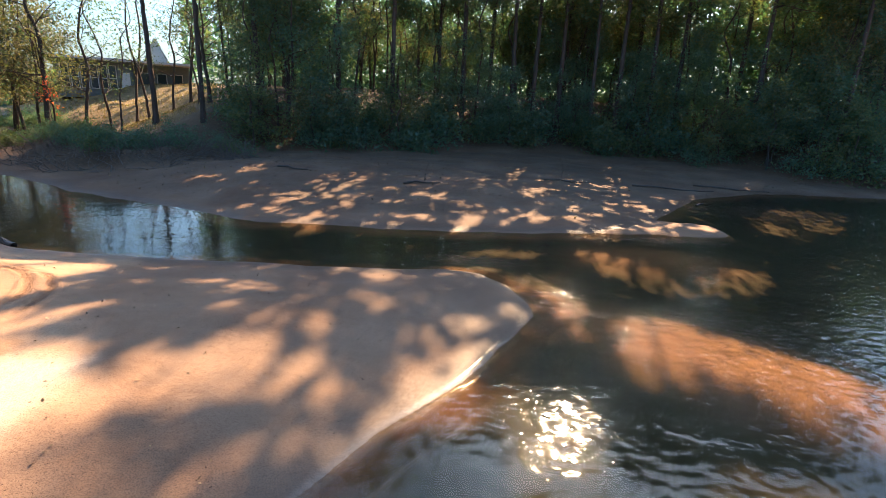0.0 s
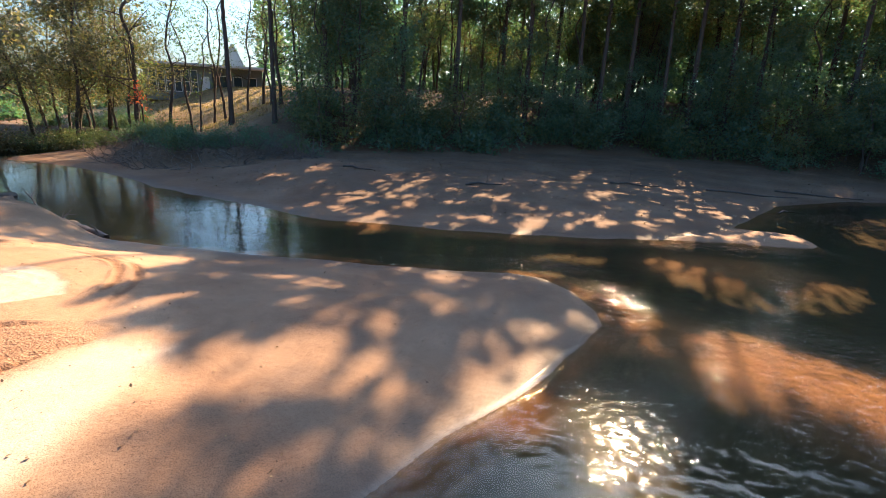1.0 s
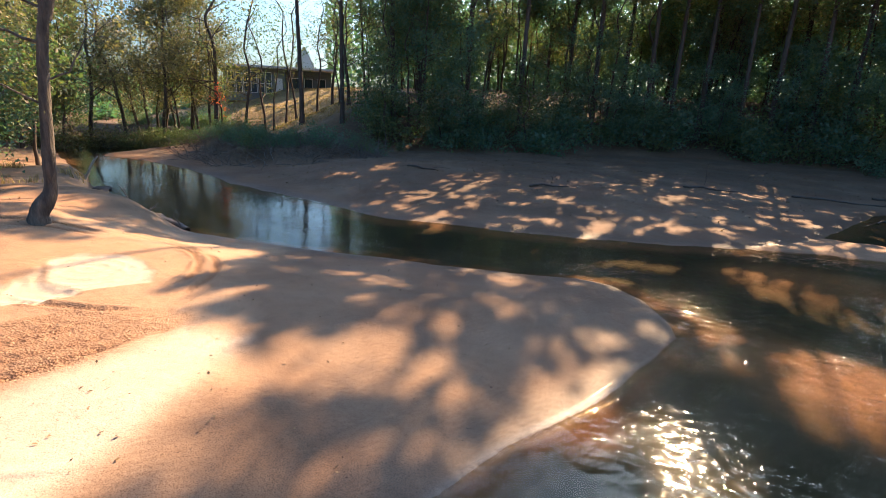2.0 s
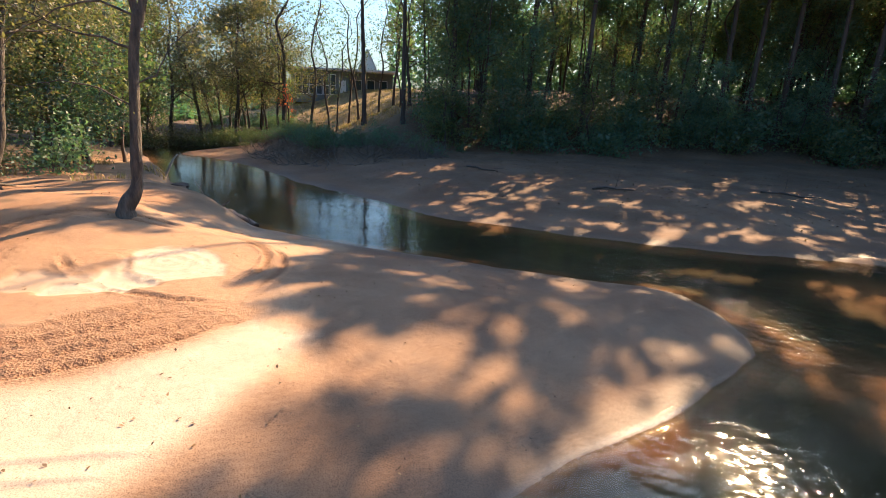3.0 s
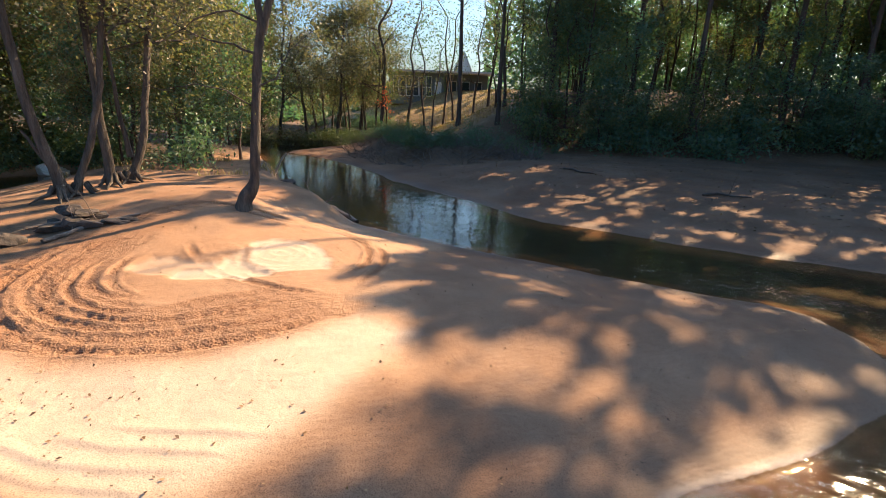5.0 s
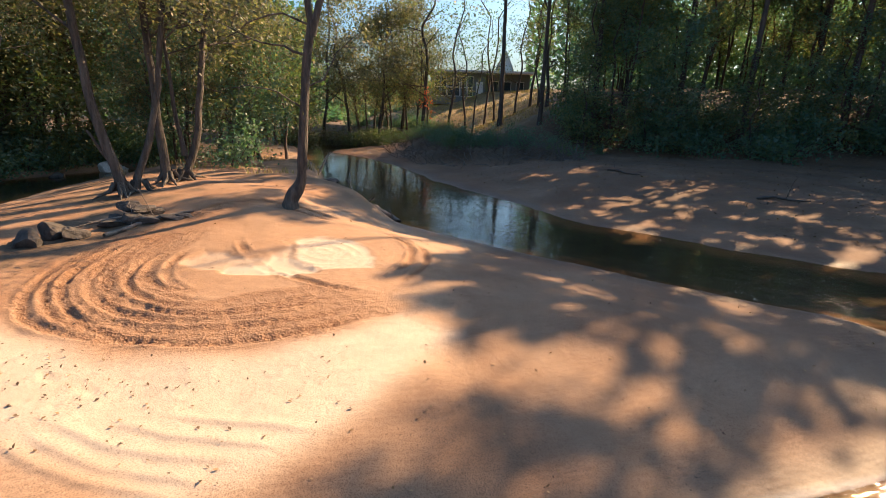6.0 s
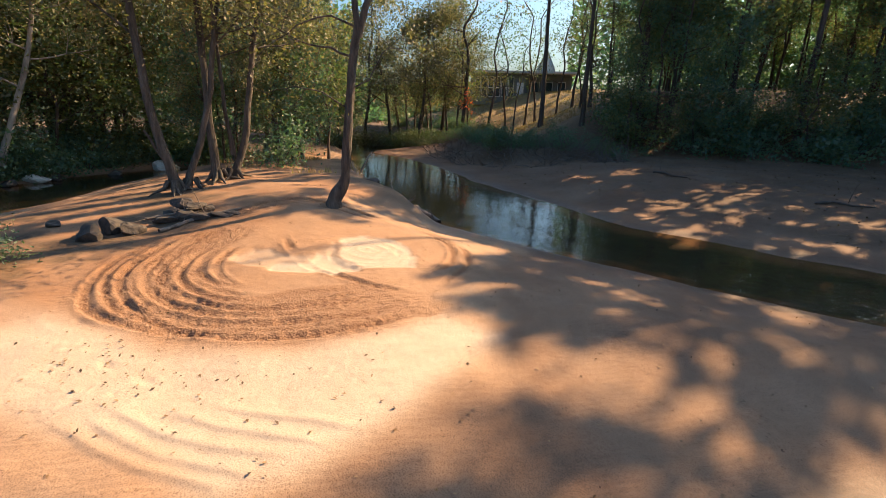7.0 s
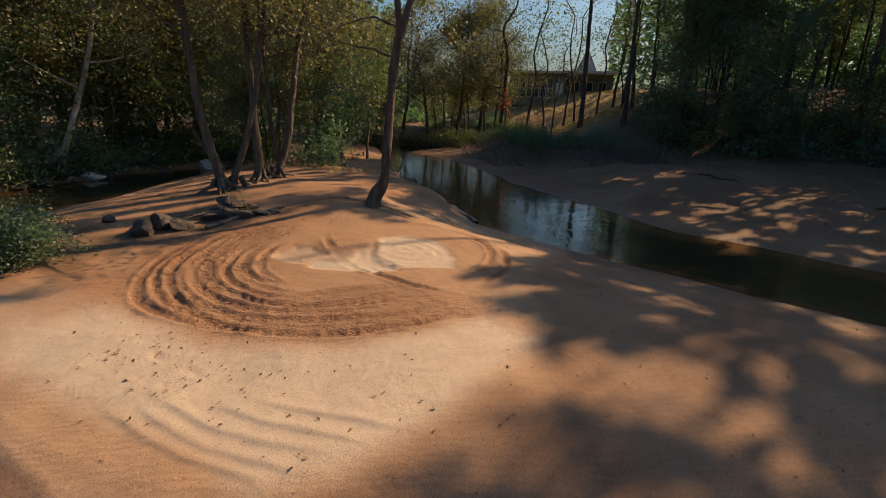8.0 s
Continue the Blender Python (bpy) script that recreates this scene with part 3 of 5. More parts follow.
GZ, PALE, WET_SHADE, GRASS, LITTER, CHURN, RUDDY, DEPTH_DIM, FILM, DAMP_SHADE = land(GX.ravel(), GY.ravel())
nx, ny = len(gx), len(gy)
idx = np.arange(nx * ny).reshape(ny, nx)
quads = np.stack([idx[:-1, :-1], idx[:-1, 1:], idx[1:, 1:], idx[1:, :-1]], -1).reshape(-1, 4)
ground_mesh = mesh_from("ground", np.stack([GX.ravel(), GY.ravel(), GZ], -1), quads, SAND, True)
for key, values in (("pale", PALE), ("wet_shade", WET_SHADE), ("grass", GRASS), ("litter", LITTER), ("churn", CHURN), ("ruddy", RUDDY), ("depth_dim", DEPTH_DIM), ("film", FILM), ("damp_shade", DAMP_SHADE)):
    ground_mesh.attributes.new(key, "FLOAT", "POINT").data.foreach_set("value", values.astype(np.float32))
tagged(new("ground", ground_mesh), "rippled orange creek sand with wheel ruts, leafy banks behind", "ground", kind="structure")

wx, wy = lines((-75, -30, 5), (-30, 40, 2), (40, 120, 10)), lines((-60, 0, 6), (0, 46, 2))
WX, WY = np.meshgrid(wx, wy)
wi = np.arange(WX.size).reshape(WX.shape)
wq = np.stack([wi[:-1, :-1], wi[:-1, 1:], wi[1:, 1:], wi[1:, :-1]], -1).reshape(-1, 4)
tagged(new("water", mesh_from("water", np.stack([WX.ravel(), WY.ravel(), np.full(WX.size, LEVEL)], -1), wq, WATER, True)),
       "shallow brown creek water rippling over sand", "water", kind="structure")

# ---- trees and plants ----
def tube_arrays(points, radii, sides):
    """Verts and faces of a tapered, bent tube with a closed tip."""
    P = np.asarray(points, float)
    R = np.asarray(radii, float)
    T = np.gradient(P, axis=0)
    T /= np.linalg.norm(T, axis=1, keepdims=True) + 1e-9
    ref = np.array([[1.0, 0.13, 0]]) if np.abs(T[:, 2]).mean() > 0.55 else np.array([[0.07, 0, 1.0]])
    U = np.cross(T, ref)
    U /= np.linalg.norm(U, axis=1, keepdims=True) + 1e-9
    V = np.cross(T, U)
    a = np.linspace(0, 2 * math.pi, sides, endpoint=False)
    ring = P[:, None] + R[:, None, None] * (np.cos(a)[None, :, None] * U[:, None] + np.sin(a)[None, :, None] * V[:, None])
    n = len(P)
    if sides >= 8:  # burrs, ridges and hollows of an old stem
        run = np.cumsum(np.r_[0, np.linalg.norm(np.diff(P, axis=0), axis=1)])[:, None]
        lump = 1 + 0.10 * value_noise(a[None, :] * 1.6 + 0 * run, run * 1.1, 0.55, 7) + 0.07 * value_noise(a[None, :] * 3.0 + 0 * run, run * 0.8 + 9, 0.4, 8)
        ring = P[:, None] + (ring - P[:, None]) * lump[:, :, None]
    i = np.arange(n * sides).reshape(n, sides)
    f = np.stack([i[:-1], np.roll(i[:-1], -1, 1), np.roll(i[1:], -1, 1), i[1:]], -1).reshape(-1, 4)
    return ring.reshape(-1, 3), f


def tubes_mesh(name, tubes, mat):
    vs, fs, base = [], [], 0
    for points, radii, sides in tubes:
        v, f = tube_arrays(points, radii, sides)
        vs.append(v)
        fs.append(f + base)
        base += len(v)
    return mesh_from(name, np.concatenate(vs), np.concatenate(fs), mat, True)


def leaf_arrays(centres, size, rng, flat=0.3, narrow=0.55, tri=False):
    """One folded, pointed leaf a centre; size in metres, varied. flat: how level the leaves lie."""
    n = len(centres)
    s = size * rng.uniform(0.6, 1.4, n)[:, None]
    d = rng.normal(size=(n, 3))
    d[:, 2] = d[:, 2] * (1 - flat) - 0.3
    d /= np.linalg.norm(d, axis=1, keepdims=True)
    side = np.cross(d, rng.normal(size=(n, 3)) * (1 - flat) + np.array([0, 0, 1.0]) * flat * 2 + 1e-6)
    side /= np.linalg.norm(side, axis=1, keepdims=True) + 1e-9
    up = np.cross(side, d)
    w = s * narrow * 0.5
    if tri:
        v = np.stack([centres - d * s * 0.5 + side * w, centres - d * s * 0.5 - side * w, centres + d * s * 0.5], 1)
        return v.reshape(-1, 3), np.arange(n * 3).reshape(n, 3)
    v = np.stack([centres - d * s * 0.5, centres + side * w + up * w * 0.35, centres + d * s * 0.5, centres - side * w + up * w * 0.35], 1)
    f = np.arange(n * 4).reshape(n, 4)
    return v.reshape(-1, 3), f


def leaves_mesh(name, centres, size, rng, mat, flat=0.3, narrow=0.55, tri=False):
    v, f = leaf_arrays(np.asarray(centres), size, rng, flat, narrow, tri)
    return mesh_from(name, v, f, mat)


def limb(rng, tubes, tips, start, way, length, radius, depth, bend=0.22, up=0.06, sides=5):
    """A limb that wanders and forks; its twig ends go to tips."""
    n = max(3, int(length / 0.45))
    pts, rad = [np.array(start, float)], [radius]
    way = np.array(way, float) / np.linalg.norm(way)
    for k in range(n):
        way = way + rng.normal(scale=bend, size=3) * 0.6 + np.array([0, 0, up])
        way /= np.linalg.norm(way)
        pts.append(pts[-1] + way * length / n)
        rad.append(radius * (1 - 0.75 * (k + 1) / n))
    tubes.append((pts, rad, sides))
    if depth == 0:
        tips.extend(pts[1 + n // 3:])
        return
    for k in range(rng.integers(2, 5)):
        j = rng.integers(max(1, n // 3), n + 1)
        out = rng.normal(size=3)
        out -= out.dot(way) * way
        out /= np.linalg.norm(out)
        new_way = way * 0.7 + out * 0.75
        limb(rng, tubes, tips, pts[j], new_way, length * rng.uniform(0.42, 0.62), rad[j] * 0.65, depth - 1, bend, up, max(3, sides - 1))
    tips.extend(pts[-2:])


def stem(rng, tubes, tips, path, r0, r1, limbs, first, reach, depth=2, sides=9, flare=1.6):
    """A trunk along a path with limbs from the share first of its length upwards."""
    P = np.array(path, float)
    seg = np.r_[0, np.cumsum(np.linalg.norm(np.diff(P, axis=0), axis=1))]
    t = np.linspace(0, 1, max(8, int(seg[-1] / 0.35)))
    Q = np.stack([np.interp(t * seg[-1], seg, P[:, k]) for k in range(3)], -1)
    soft = Q.copy()
    soft[1:-1] = (Q[:-2] + 2 * Q[1:-1] + Q[2:]) / 4
    Q = soft + rng.normal(scale=0.012, size=Q.shape)
    Q[0] = P[0] - np.array([0, 0, 0.25])
    R = (r0 + (r1 - r0) * t) * (1 + (flare - 1) * np.exp(-t * seg[-1] / 0.28))
    tubes.append((Q, R, sides))
    for k in range(limbs):
        s = first + (1 - first) * (k + rng.uniform(0.1, 0.9)) / limbs
        j = min(len(Q) - 1, int(s * (len(Q) - 1)))
        a = rng.uniform(0, 2 * math.pi)
        way = np.array([math.cos(a), math.sin(a), rng.uniform(0.15, 0.8)])
        limb(rng, tubes, tips, Q[j], way, reach * rng.uniform(0.6, 1.15) * (1.15 - 0.5 * s), R[j] * 0.45, depth)
    return Q, R


def clumps(rng, tips, count, spread):
    """Leaf centres scattered round twig ends."""
    tips = np.array(tips)
    pick = tips[rng.integers(0, len(tips), count)]
    return pick + rng.normal(scale=spread, size=(count, 3)) * np.array([1, 1, 0.75])


def tree(name, label, at, rng, tubes, centres, leaf, bark, foliage, rz=0.0, group="", flat=0.3, narrow=0.55, category="tree", tri=False):
    root = thing(name, label, category, at, rz, group)
    part("trunk", tubes_mesh("trunk", tubes, bark), bark, root)
    part("crown", leaves_mesh("crown", centres, leaf, rng, foliage, flat, narrow, tri), foliage, root)
    return root


def wild_tree(name, label, seed, tall, r0, limbs, first, reach, leaves, leaf, spread, bark, foliage, lean=0.0, group="", depth=2):
    """A free-standing woodland tree at the origin, to be copied."""
    rng = np.random.default_rng(seed)
    tubes, tips = [], []
    a = rng.uniform(0, 6.28)
    n = 7
    path = [(lean * tall * (k / n) ** 1.3 * math.cos(a) + rng.normal() * 0.2 * k / n * 2, lean * tall * (k / n) ** 1.3 * math.sin(a) + rng.normal() * 0.2 * k / n * 2, tall * k / n) for k in range(n + 1)]
    path[0] = (0, 0, 0)
    stem(rng, tubes, tips, path, r0, r0 * 0.25, limbs, first, reach, depth, 7)
    tubes = [t for t in tubes if t[1][0] > 0.0085]
    return tree(name, label, (0, 0, 0), rng, tubes, clumps(rng, tips, leaves, spread), leaf, bark, foliage, 0.0, group, 0.3, 0.7, tri=True)


def shrub(name, label, seed, tall, leaves, leaf, foliage, group="", stems=7):
    rng = np.random.default_rng(seed)
    tubes, tips = [], []
    for k in range(stems):
        a = rng.uniform(0, 6.28)
        way = np.array([math.cos(a) * 0.7, math.sin(a) * 0.7, rng.uniform(0.5, 1.3)])
        limb(rng, tubes, tips, (0.15 * math.cos(a), 0.15 * math.sin(a), -0.1), way, tall * rng.uniform(0.6, 1.0), 0.03, 1, 0.3, 0.02, 3)
    tubes = [t for t in tubes if t[1][0] > 0.02]
    low = np.stack([rng.normal(scale=tall * 0.4, size=leaves // 3), rng.normal(scale=tall * 0.4, size=leaves // 3), rng.uniform(0.02, tall * 0.45, leaves // 3)], -1)
    root = thing(name, label, "shrub", (0, 0, 0), 0, group)
    part("trunk", tubes_mesh("trunk", tubes, BARK_DARK), BARK_DARK, root)
    part("crown", leaves_mesh("crown", np.concatenate([clumps(rng, tips, leaves - leaves // 3, tall * 0.13), low]), leaf, rng, foliage, 0.3, 0.7, True), foliage, root)
    return root


def scatter(original, places):
    """Copies at (x, y, turn, scale); the first place takes the original."""
    for k, (x, y, turn, s) in enumerate(places):
        m = pose(x, y, height(x, y) - 0.05, 0, 0, turn)
        if k == 0:
            original.scale = (s, s, s)
            original.location, original.rotation_euler = m.translation, m.to_euler()
            original.scale = (s, s, s)
        else:
            ob = copy_thing(original, m)
            ob.scale = (s, s, s)


def round_eye(az, far):
    """The point at an azimuth (degrees from +y towards +x) and distance from the middle of the camera's path."""
    return -0.9 + far * math.sin(radians(az)), 0.3 + far * math.cos(radians(az))


# where the sun gets through between the tall crowns on to the bar: the open sand, then single patches (x, y, long, short, turn, share)
OPEN = [(-3.99, -40.0), (-4.04, 2.2), (-4.01, 2.41), (-4.07, 2.79), (-4.12, 3.19), (-4.17, 3.73), (-4.24, 4.52), (-4.17, 5.32), (-4.58, 5.42), (-4.64, 5.49), (-4.79, 5.9), (-5.08, 6.14), (-5.45, 6.07),
        (-5.67, 5.67), (-6.09, 5.77), (-6.04, 6.25), (-6.1, 6.6), (-6.41, 6.32), (-6.77, 6.3), (-6.83, 6.57), (-6.95, 7.16), (-6.93, 7.98), (-6.93, 8.97), (-7.3, 9.9), (-8.6, 9.7), (-10.0, 9.2),
        (-11.0, 8.6), (-12.5, 9.6), (-15, 10.6), (-18, 13), (-26, 12), (-32, 10), (-34, -40)]
NEAR_LIGHT = [(-3.82, 4.59, 0.74, 0.28, 92, 0.62), (-3.32, 4.74, 0.43, 0.29, 103, 0.62), (-3.71, 3.73, 0.55, 0.26, 102, 0.45), (-3.89, 2.68, 0.29, 0.17, 107, 0.6),
              (-3.53, 3.25, 0.29, 0.14, 98, 0.33), (-3.69, 2.87, 0.33, 0.12, 87, 0.13), (-3.22, 3.66, 0.45, 0.17, 113, 0.1), (-3.27, 4.34, 0.55, 0.25, 79, 0.12),
              (-2.98, 5.15, 0.31, 0.11, 118, 0.1), (-3.51, 4.37, 0.25, 0.14, 108, 0.28)]
WEDGE_LIGHT = [(-3.55, 5.09, 0.73, 0.52, 80, 0.62), (-3.42, 5.92, 0.89, 0.37, 48, 0.92), (-2.85, 6.32, 0.44, 0.38, 96, 1.0), (-2.45, 5.8, 0.92, 0.32, 51, 0.86),
              (-2.01, 6.47, 0.42, 0.17, 84, 0.8), (-2.14, 4.98, 0.46, 0.27, 101, 0.12), (-1.87, 5.88, 0.6, 0.18, 24, 0.25), (-2.52, 3.94, 0.77, 0.33, 44, 0.72)]
TIP_LIGHT = [(-2.12, 4.4, 0.38, 0.24, 87, 0.6), (-1.72, 5.52, 0.51, 0.37, 89, 0.55), (-1.28, 5.38, 0.55, 0.21, 105, 0.12), (-1.7, 4.54, 0.32, 0.17, 108, 0.12),
             (-1.48, 4.75, 0.28, 0.18, 84, 0.4), (-1.06, 5.25, 0.36, 0.19, 88, 0.55), (-1.29, 6.42, 0.41, 0.35, 43, 0.05), (-0.34, 6.29, 1.05, 0.33, 61, 0.95),
             (0.22, 7.08, 0.57, 0.24, 67, 0.95), (-0.67, 6.42, 0.37, 0.17, 80, 0.7), (-0.14, 7.81, 0.81, 0.31, 48, 0.5), (-0.87, 7.37, 0.45, 0.17, 90, 0.3),
             (-2.57, 7.33, 0.89, 0.31, 176, 0.5), (-3.1, 7.24, 0.28, 0.24, 142, 0.4), (-2.81, 7.9, 0.21, 0.19, 66, 0.42)]
UPPER_LIGHT = [(-1.59, 8.45, 0.61, 0.23, 93, 0.36), (-1.62, 10.4, 0.43, 0.34, 18, 0.6), (-2.21, 10.89, 0.67, 0.23, 1, 0.4), (-0.79, 8.46, 0.58, 0.26, 43, 0.2),
               (-3.71, 8.58, 0.47, 0.36, 180, 0.32), (-4.58, 8.89, 0.47, 0.24, 17, 0.45), (-4.26, 10.91, 0.36, 0.26, 19, 0.4), (-6.32, 11.45, 0.33, 0.26, 50, 0.6),
               (-3.67, 7.39, 0.39, 0.21, 38, 0.32), (-0.34, 10.63, 0.37, 0.27, 7, 0.25), (1.04, 8.79, 0.44, 0.1, 71, 0.3), (-5.92, 8.51, 0.49, 0.28, 59, 0.2),
               (-5.69, 6.69, 0.59, 0.19, 69, 0.5), (-5.38, 5.99, 0.41, 0.15, 62, 0.1)]
BANK_LIGHT = [(-17.49, 14.04, 2.93, 0.94, 151, 0.05), (-10.95, 7.85, 1.1, 0.7, 17, 0.03), (-10.7, 9.88, 1.37, 0.44, 176, 0.05), (-12.97, 10.02, 0.99, 0.44, 172, 0.9), (-11.35, 8.84, 0.69, 0.3, 10, 0.8), (-18.23, 11.99, 1.64, 0.88, 31, 0.15), (-15.83, 9.75, 0.93, 0.53, 26, 0.2), (-12.06, 7.92, 1.07, 0.39, 112, 0.12), (-12.24, 6.7, 0.96, 0.32, 99, 0.15), (-11.37, 6.97, 0.94, 0.23, 74, 0.1)]
GAPS_WATER = [(1.7, 10.8, 0.9, 0.5, 100, 0.8), (2.25, 9.4, 1.3, 0.36, 82, 0.75), (0.49, 11.8, 0.8, 0.46, 16, 0.9), (1.21, 13.63, 1.0, 0.5, 14, 0.8),
              (5.1, 15.9, 1.4, 0.5, 14, 0.76), (3.7, 8.15, 1.5, 0.75, 65, 0.98), (4.8, 7.4, 1.9, 1.0, 145, 0.98), (5.7, 6.2, 1.7, 0.9, 145, 0.97), (3.52, 4.57, 1.0, 0.4, 8, 0.76),
              (4.6, 12.6, 1.6, 0.7, 120, 0.85), (7.0, 12.26, 1.4, 0.6, 34, 0.85), (15.1, 21.4, 4.0, 1.4, 44, 0.7), (0.3, 5.75, 0.85, 0.45, 8, 0.95), (1.16, 4.98, 0.75, 0.5, 61, 0.97)]
GAPS_FAR = [(-9.37, 23.63, 1.34, 0.5, 88, 0.9), (-4.21, 22.37, 1.77, 0.37, 70, 0.85), (0.09, 28.23, 2.1, 0.49, 79, 0.8), (3.4, 26.6, 3.0, 0.3, 76, 0.6), (3.51, 21.65, 1.04, 0.4, 55, 0.75),
            (0.75, 16.82, 1.55, 0.4, 67, 0.9), (1.81, 16.72, 0.74, 0.25, 65, 0.9), (2.97, 17.5, 0.77, 0.44, 88, 0.95), (-2.69, 15.5, 0.45, 0.25, 173, 0.9), (-1.93, 16.07, 0.69, 0.2, 81, 0.85),
            (-7.64, 17.24, 0.73, 0.35, 62, 0.6), (1.65, 30.07, 1.3, 0.35, 77, 0.7), (-7.9, 34.07, 0.9, 0.3, 45, 0.7), (18, 35.5, 5.0, 0.8, -117, 0.8), (18.0, 30.2, 3.0, 0.7, -123, 0.7)]
# many small openings between leaves: x, y, long, short, turn, share
SIFTED = [(-5.2, 18.2, 3.4, 1.5, 85, 0.58), (-4.4, 21.3, 2.4, 0.6, 87, 0.6), (-0.7, 19.5, 4.6, 2.4, 92, 0.12), (7.7, 16.8, 1.6, 0.9, -133, 0.55), (5.6, 16.8, 0.9, 0.5, -152, 0.55),
          (-2, 23, 6, 3.0, 20, 0.12), (6, 23, 6, 3.5, 0, 0.16), (4.5, 18.5, 2.6, 1.6, 30, 0.24), (8.6, 27.0, 2.4, 0.8, 70, 0.5), (-9, 21, 4, 1.6, 150, 0.10)]


def oval(X, Y, x, y, a, b, turn):
    c, k = math.cos(radians(turn)), math.sin(radians(turn))
    return np.hypot(((X - x) * c + (Y - y) * k) / a, (-(X - x) * k + (Y - y) * c) / b)


def sunlit(X, Y):
    """The share of sunlight that reaches the sand at a place, from 0 to 1."""
    # ragged edges: boughs reach out along the way of the sunlight
    u, v = X * 0.6 + Y * 0.8, -X * 0.8 + Y * 0.6
    wx = 0.17 * value_noise(u * 0.55, v, 0.42, 71) + 0.08 * value_noise(X, Y, 0.19, 75)
    wy = 0.17 * value_noise(u * 0.55, v, 0.42, 78) + 0.08 * value_noise(X, Y, 0.19, 79)
    ragged = 0.22 * value_noise(u * 0.5, v, 0.34, 76) + 0.10 * value_noise(X, Y, 0.15, 77)
    PX, PY = X + wx, Y + wy
    # crowns high above the near sand give softer edges
    soft = 0.13 + 0.30 * step(5.2 - Y, 0.0, 2.0) * step(X, -6.0, -5.0)
    s = step((inside_distance(PX, PY, OPEN) + 0.6 * ragged) / soft, -1.5, 0.3)
    su, sv = X * 0.28 + Y * 0.96, X * 0.96 - Y * 0.28
    bars = step(value_noise(su * 0.16, sv, 0.55, 74) + 0.45 * value_noise(su * 0.3, sv, 0.27, 69), -0.28, 0.08)
    s = s * (1 - (1 - bars) * step(-X - 0.35 * (Y - 5), 11.3, 12.6))
    fine = step(value_noise(u * 0.6, v, 0.30, 72) + 0.5 * value_noise(X, Y, 0.14, 73), -0.75, 0.1)
    far = step(Y, 12.0, 14.0)
    for x, y, a, b, turn, much in GAPS_WATER + GAPS_FAR:
        q = oval(PX, PY, x, y, a, b, turn) + (0.7 if x < 1 else 0.3) * ragged + far * 0.5 * ragged / min(b, 0.5)
        s = np.maximum(s, much * (1 - step(q, 0.8, 1.25)) * (1 - 0.45 * (1 - fine)))
    for x, y, a, b, turn, much in WEDGE_LIGHT[:1] + NEAR_LIGHT + WEDGE_LIGHT[1:] + TIP_LIGHT + UPPER_LIGHT + BANK_LIGHT:
        w = 1 - step(oval(PX, PY, x, y, a, b, turn) + 0.8 * ragged, 0.65, 1.35)
        s = s * (1 - w) + much * w
    sift = value_noise(X * 0.75 - 0.2 * Y, Y * 0.9, 0.36, 72) + 0.5 * value_noise(X * 0.8, Y, 0.2, 73)
    for x, y, a, b, turn, much in SIFTED:
        q = oval(X, Y, x, y, a, b, turn) + 0.3 * value_noise(X, Y, 1.0, 70)
        s = np.maximum(s, step(sift, 0.45 - much, 0.72 - much) * (1 - step(q, 0.7, 1.2)))
    return s


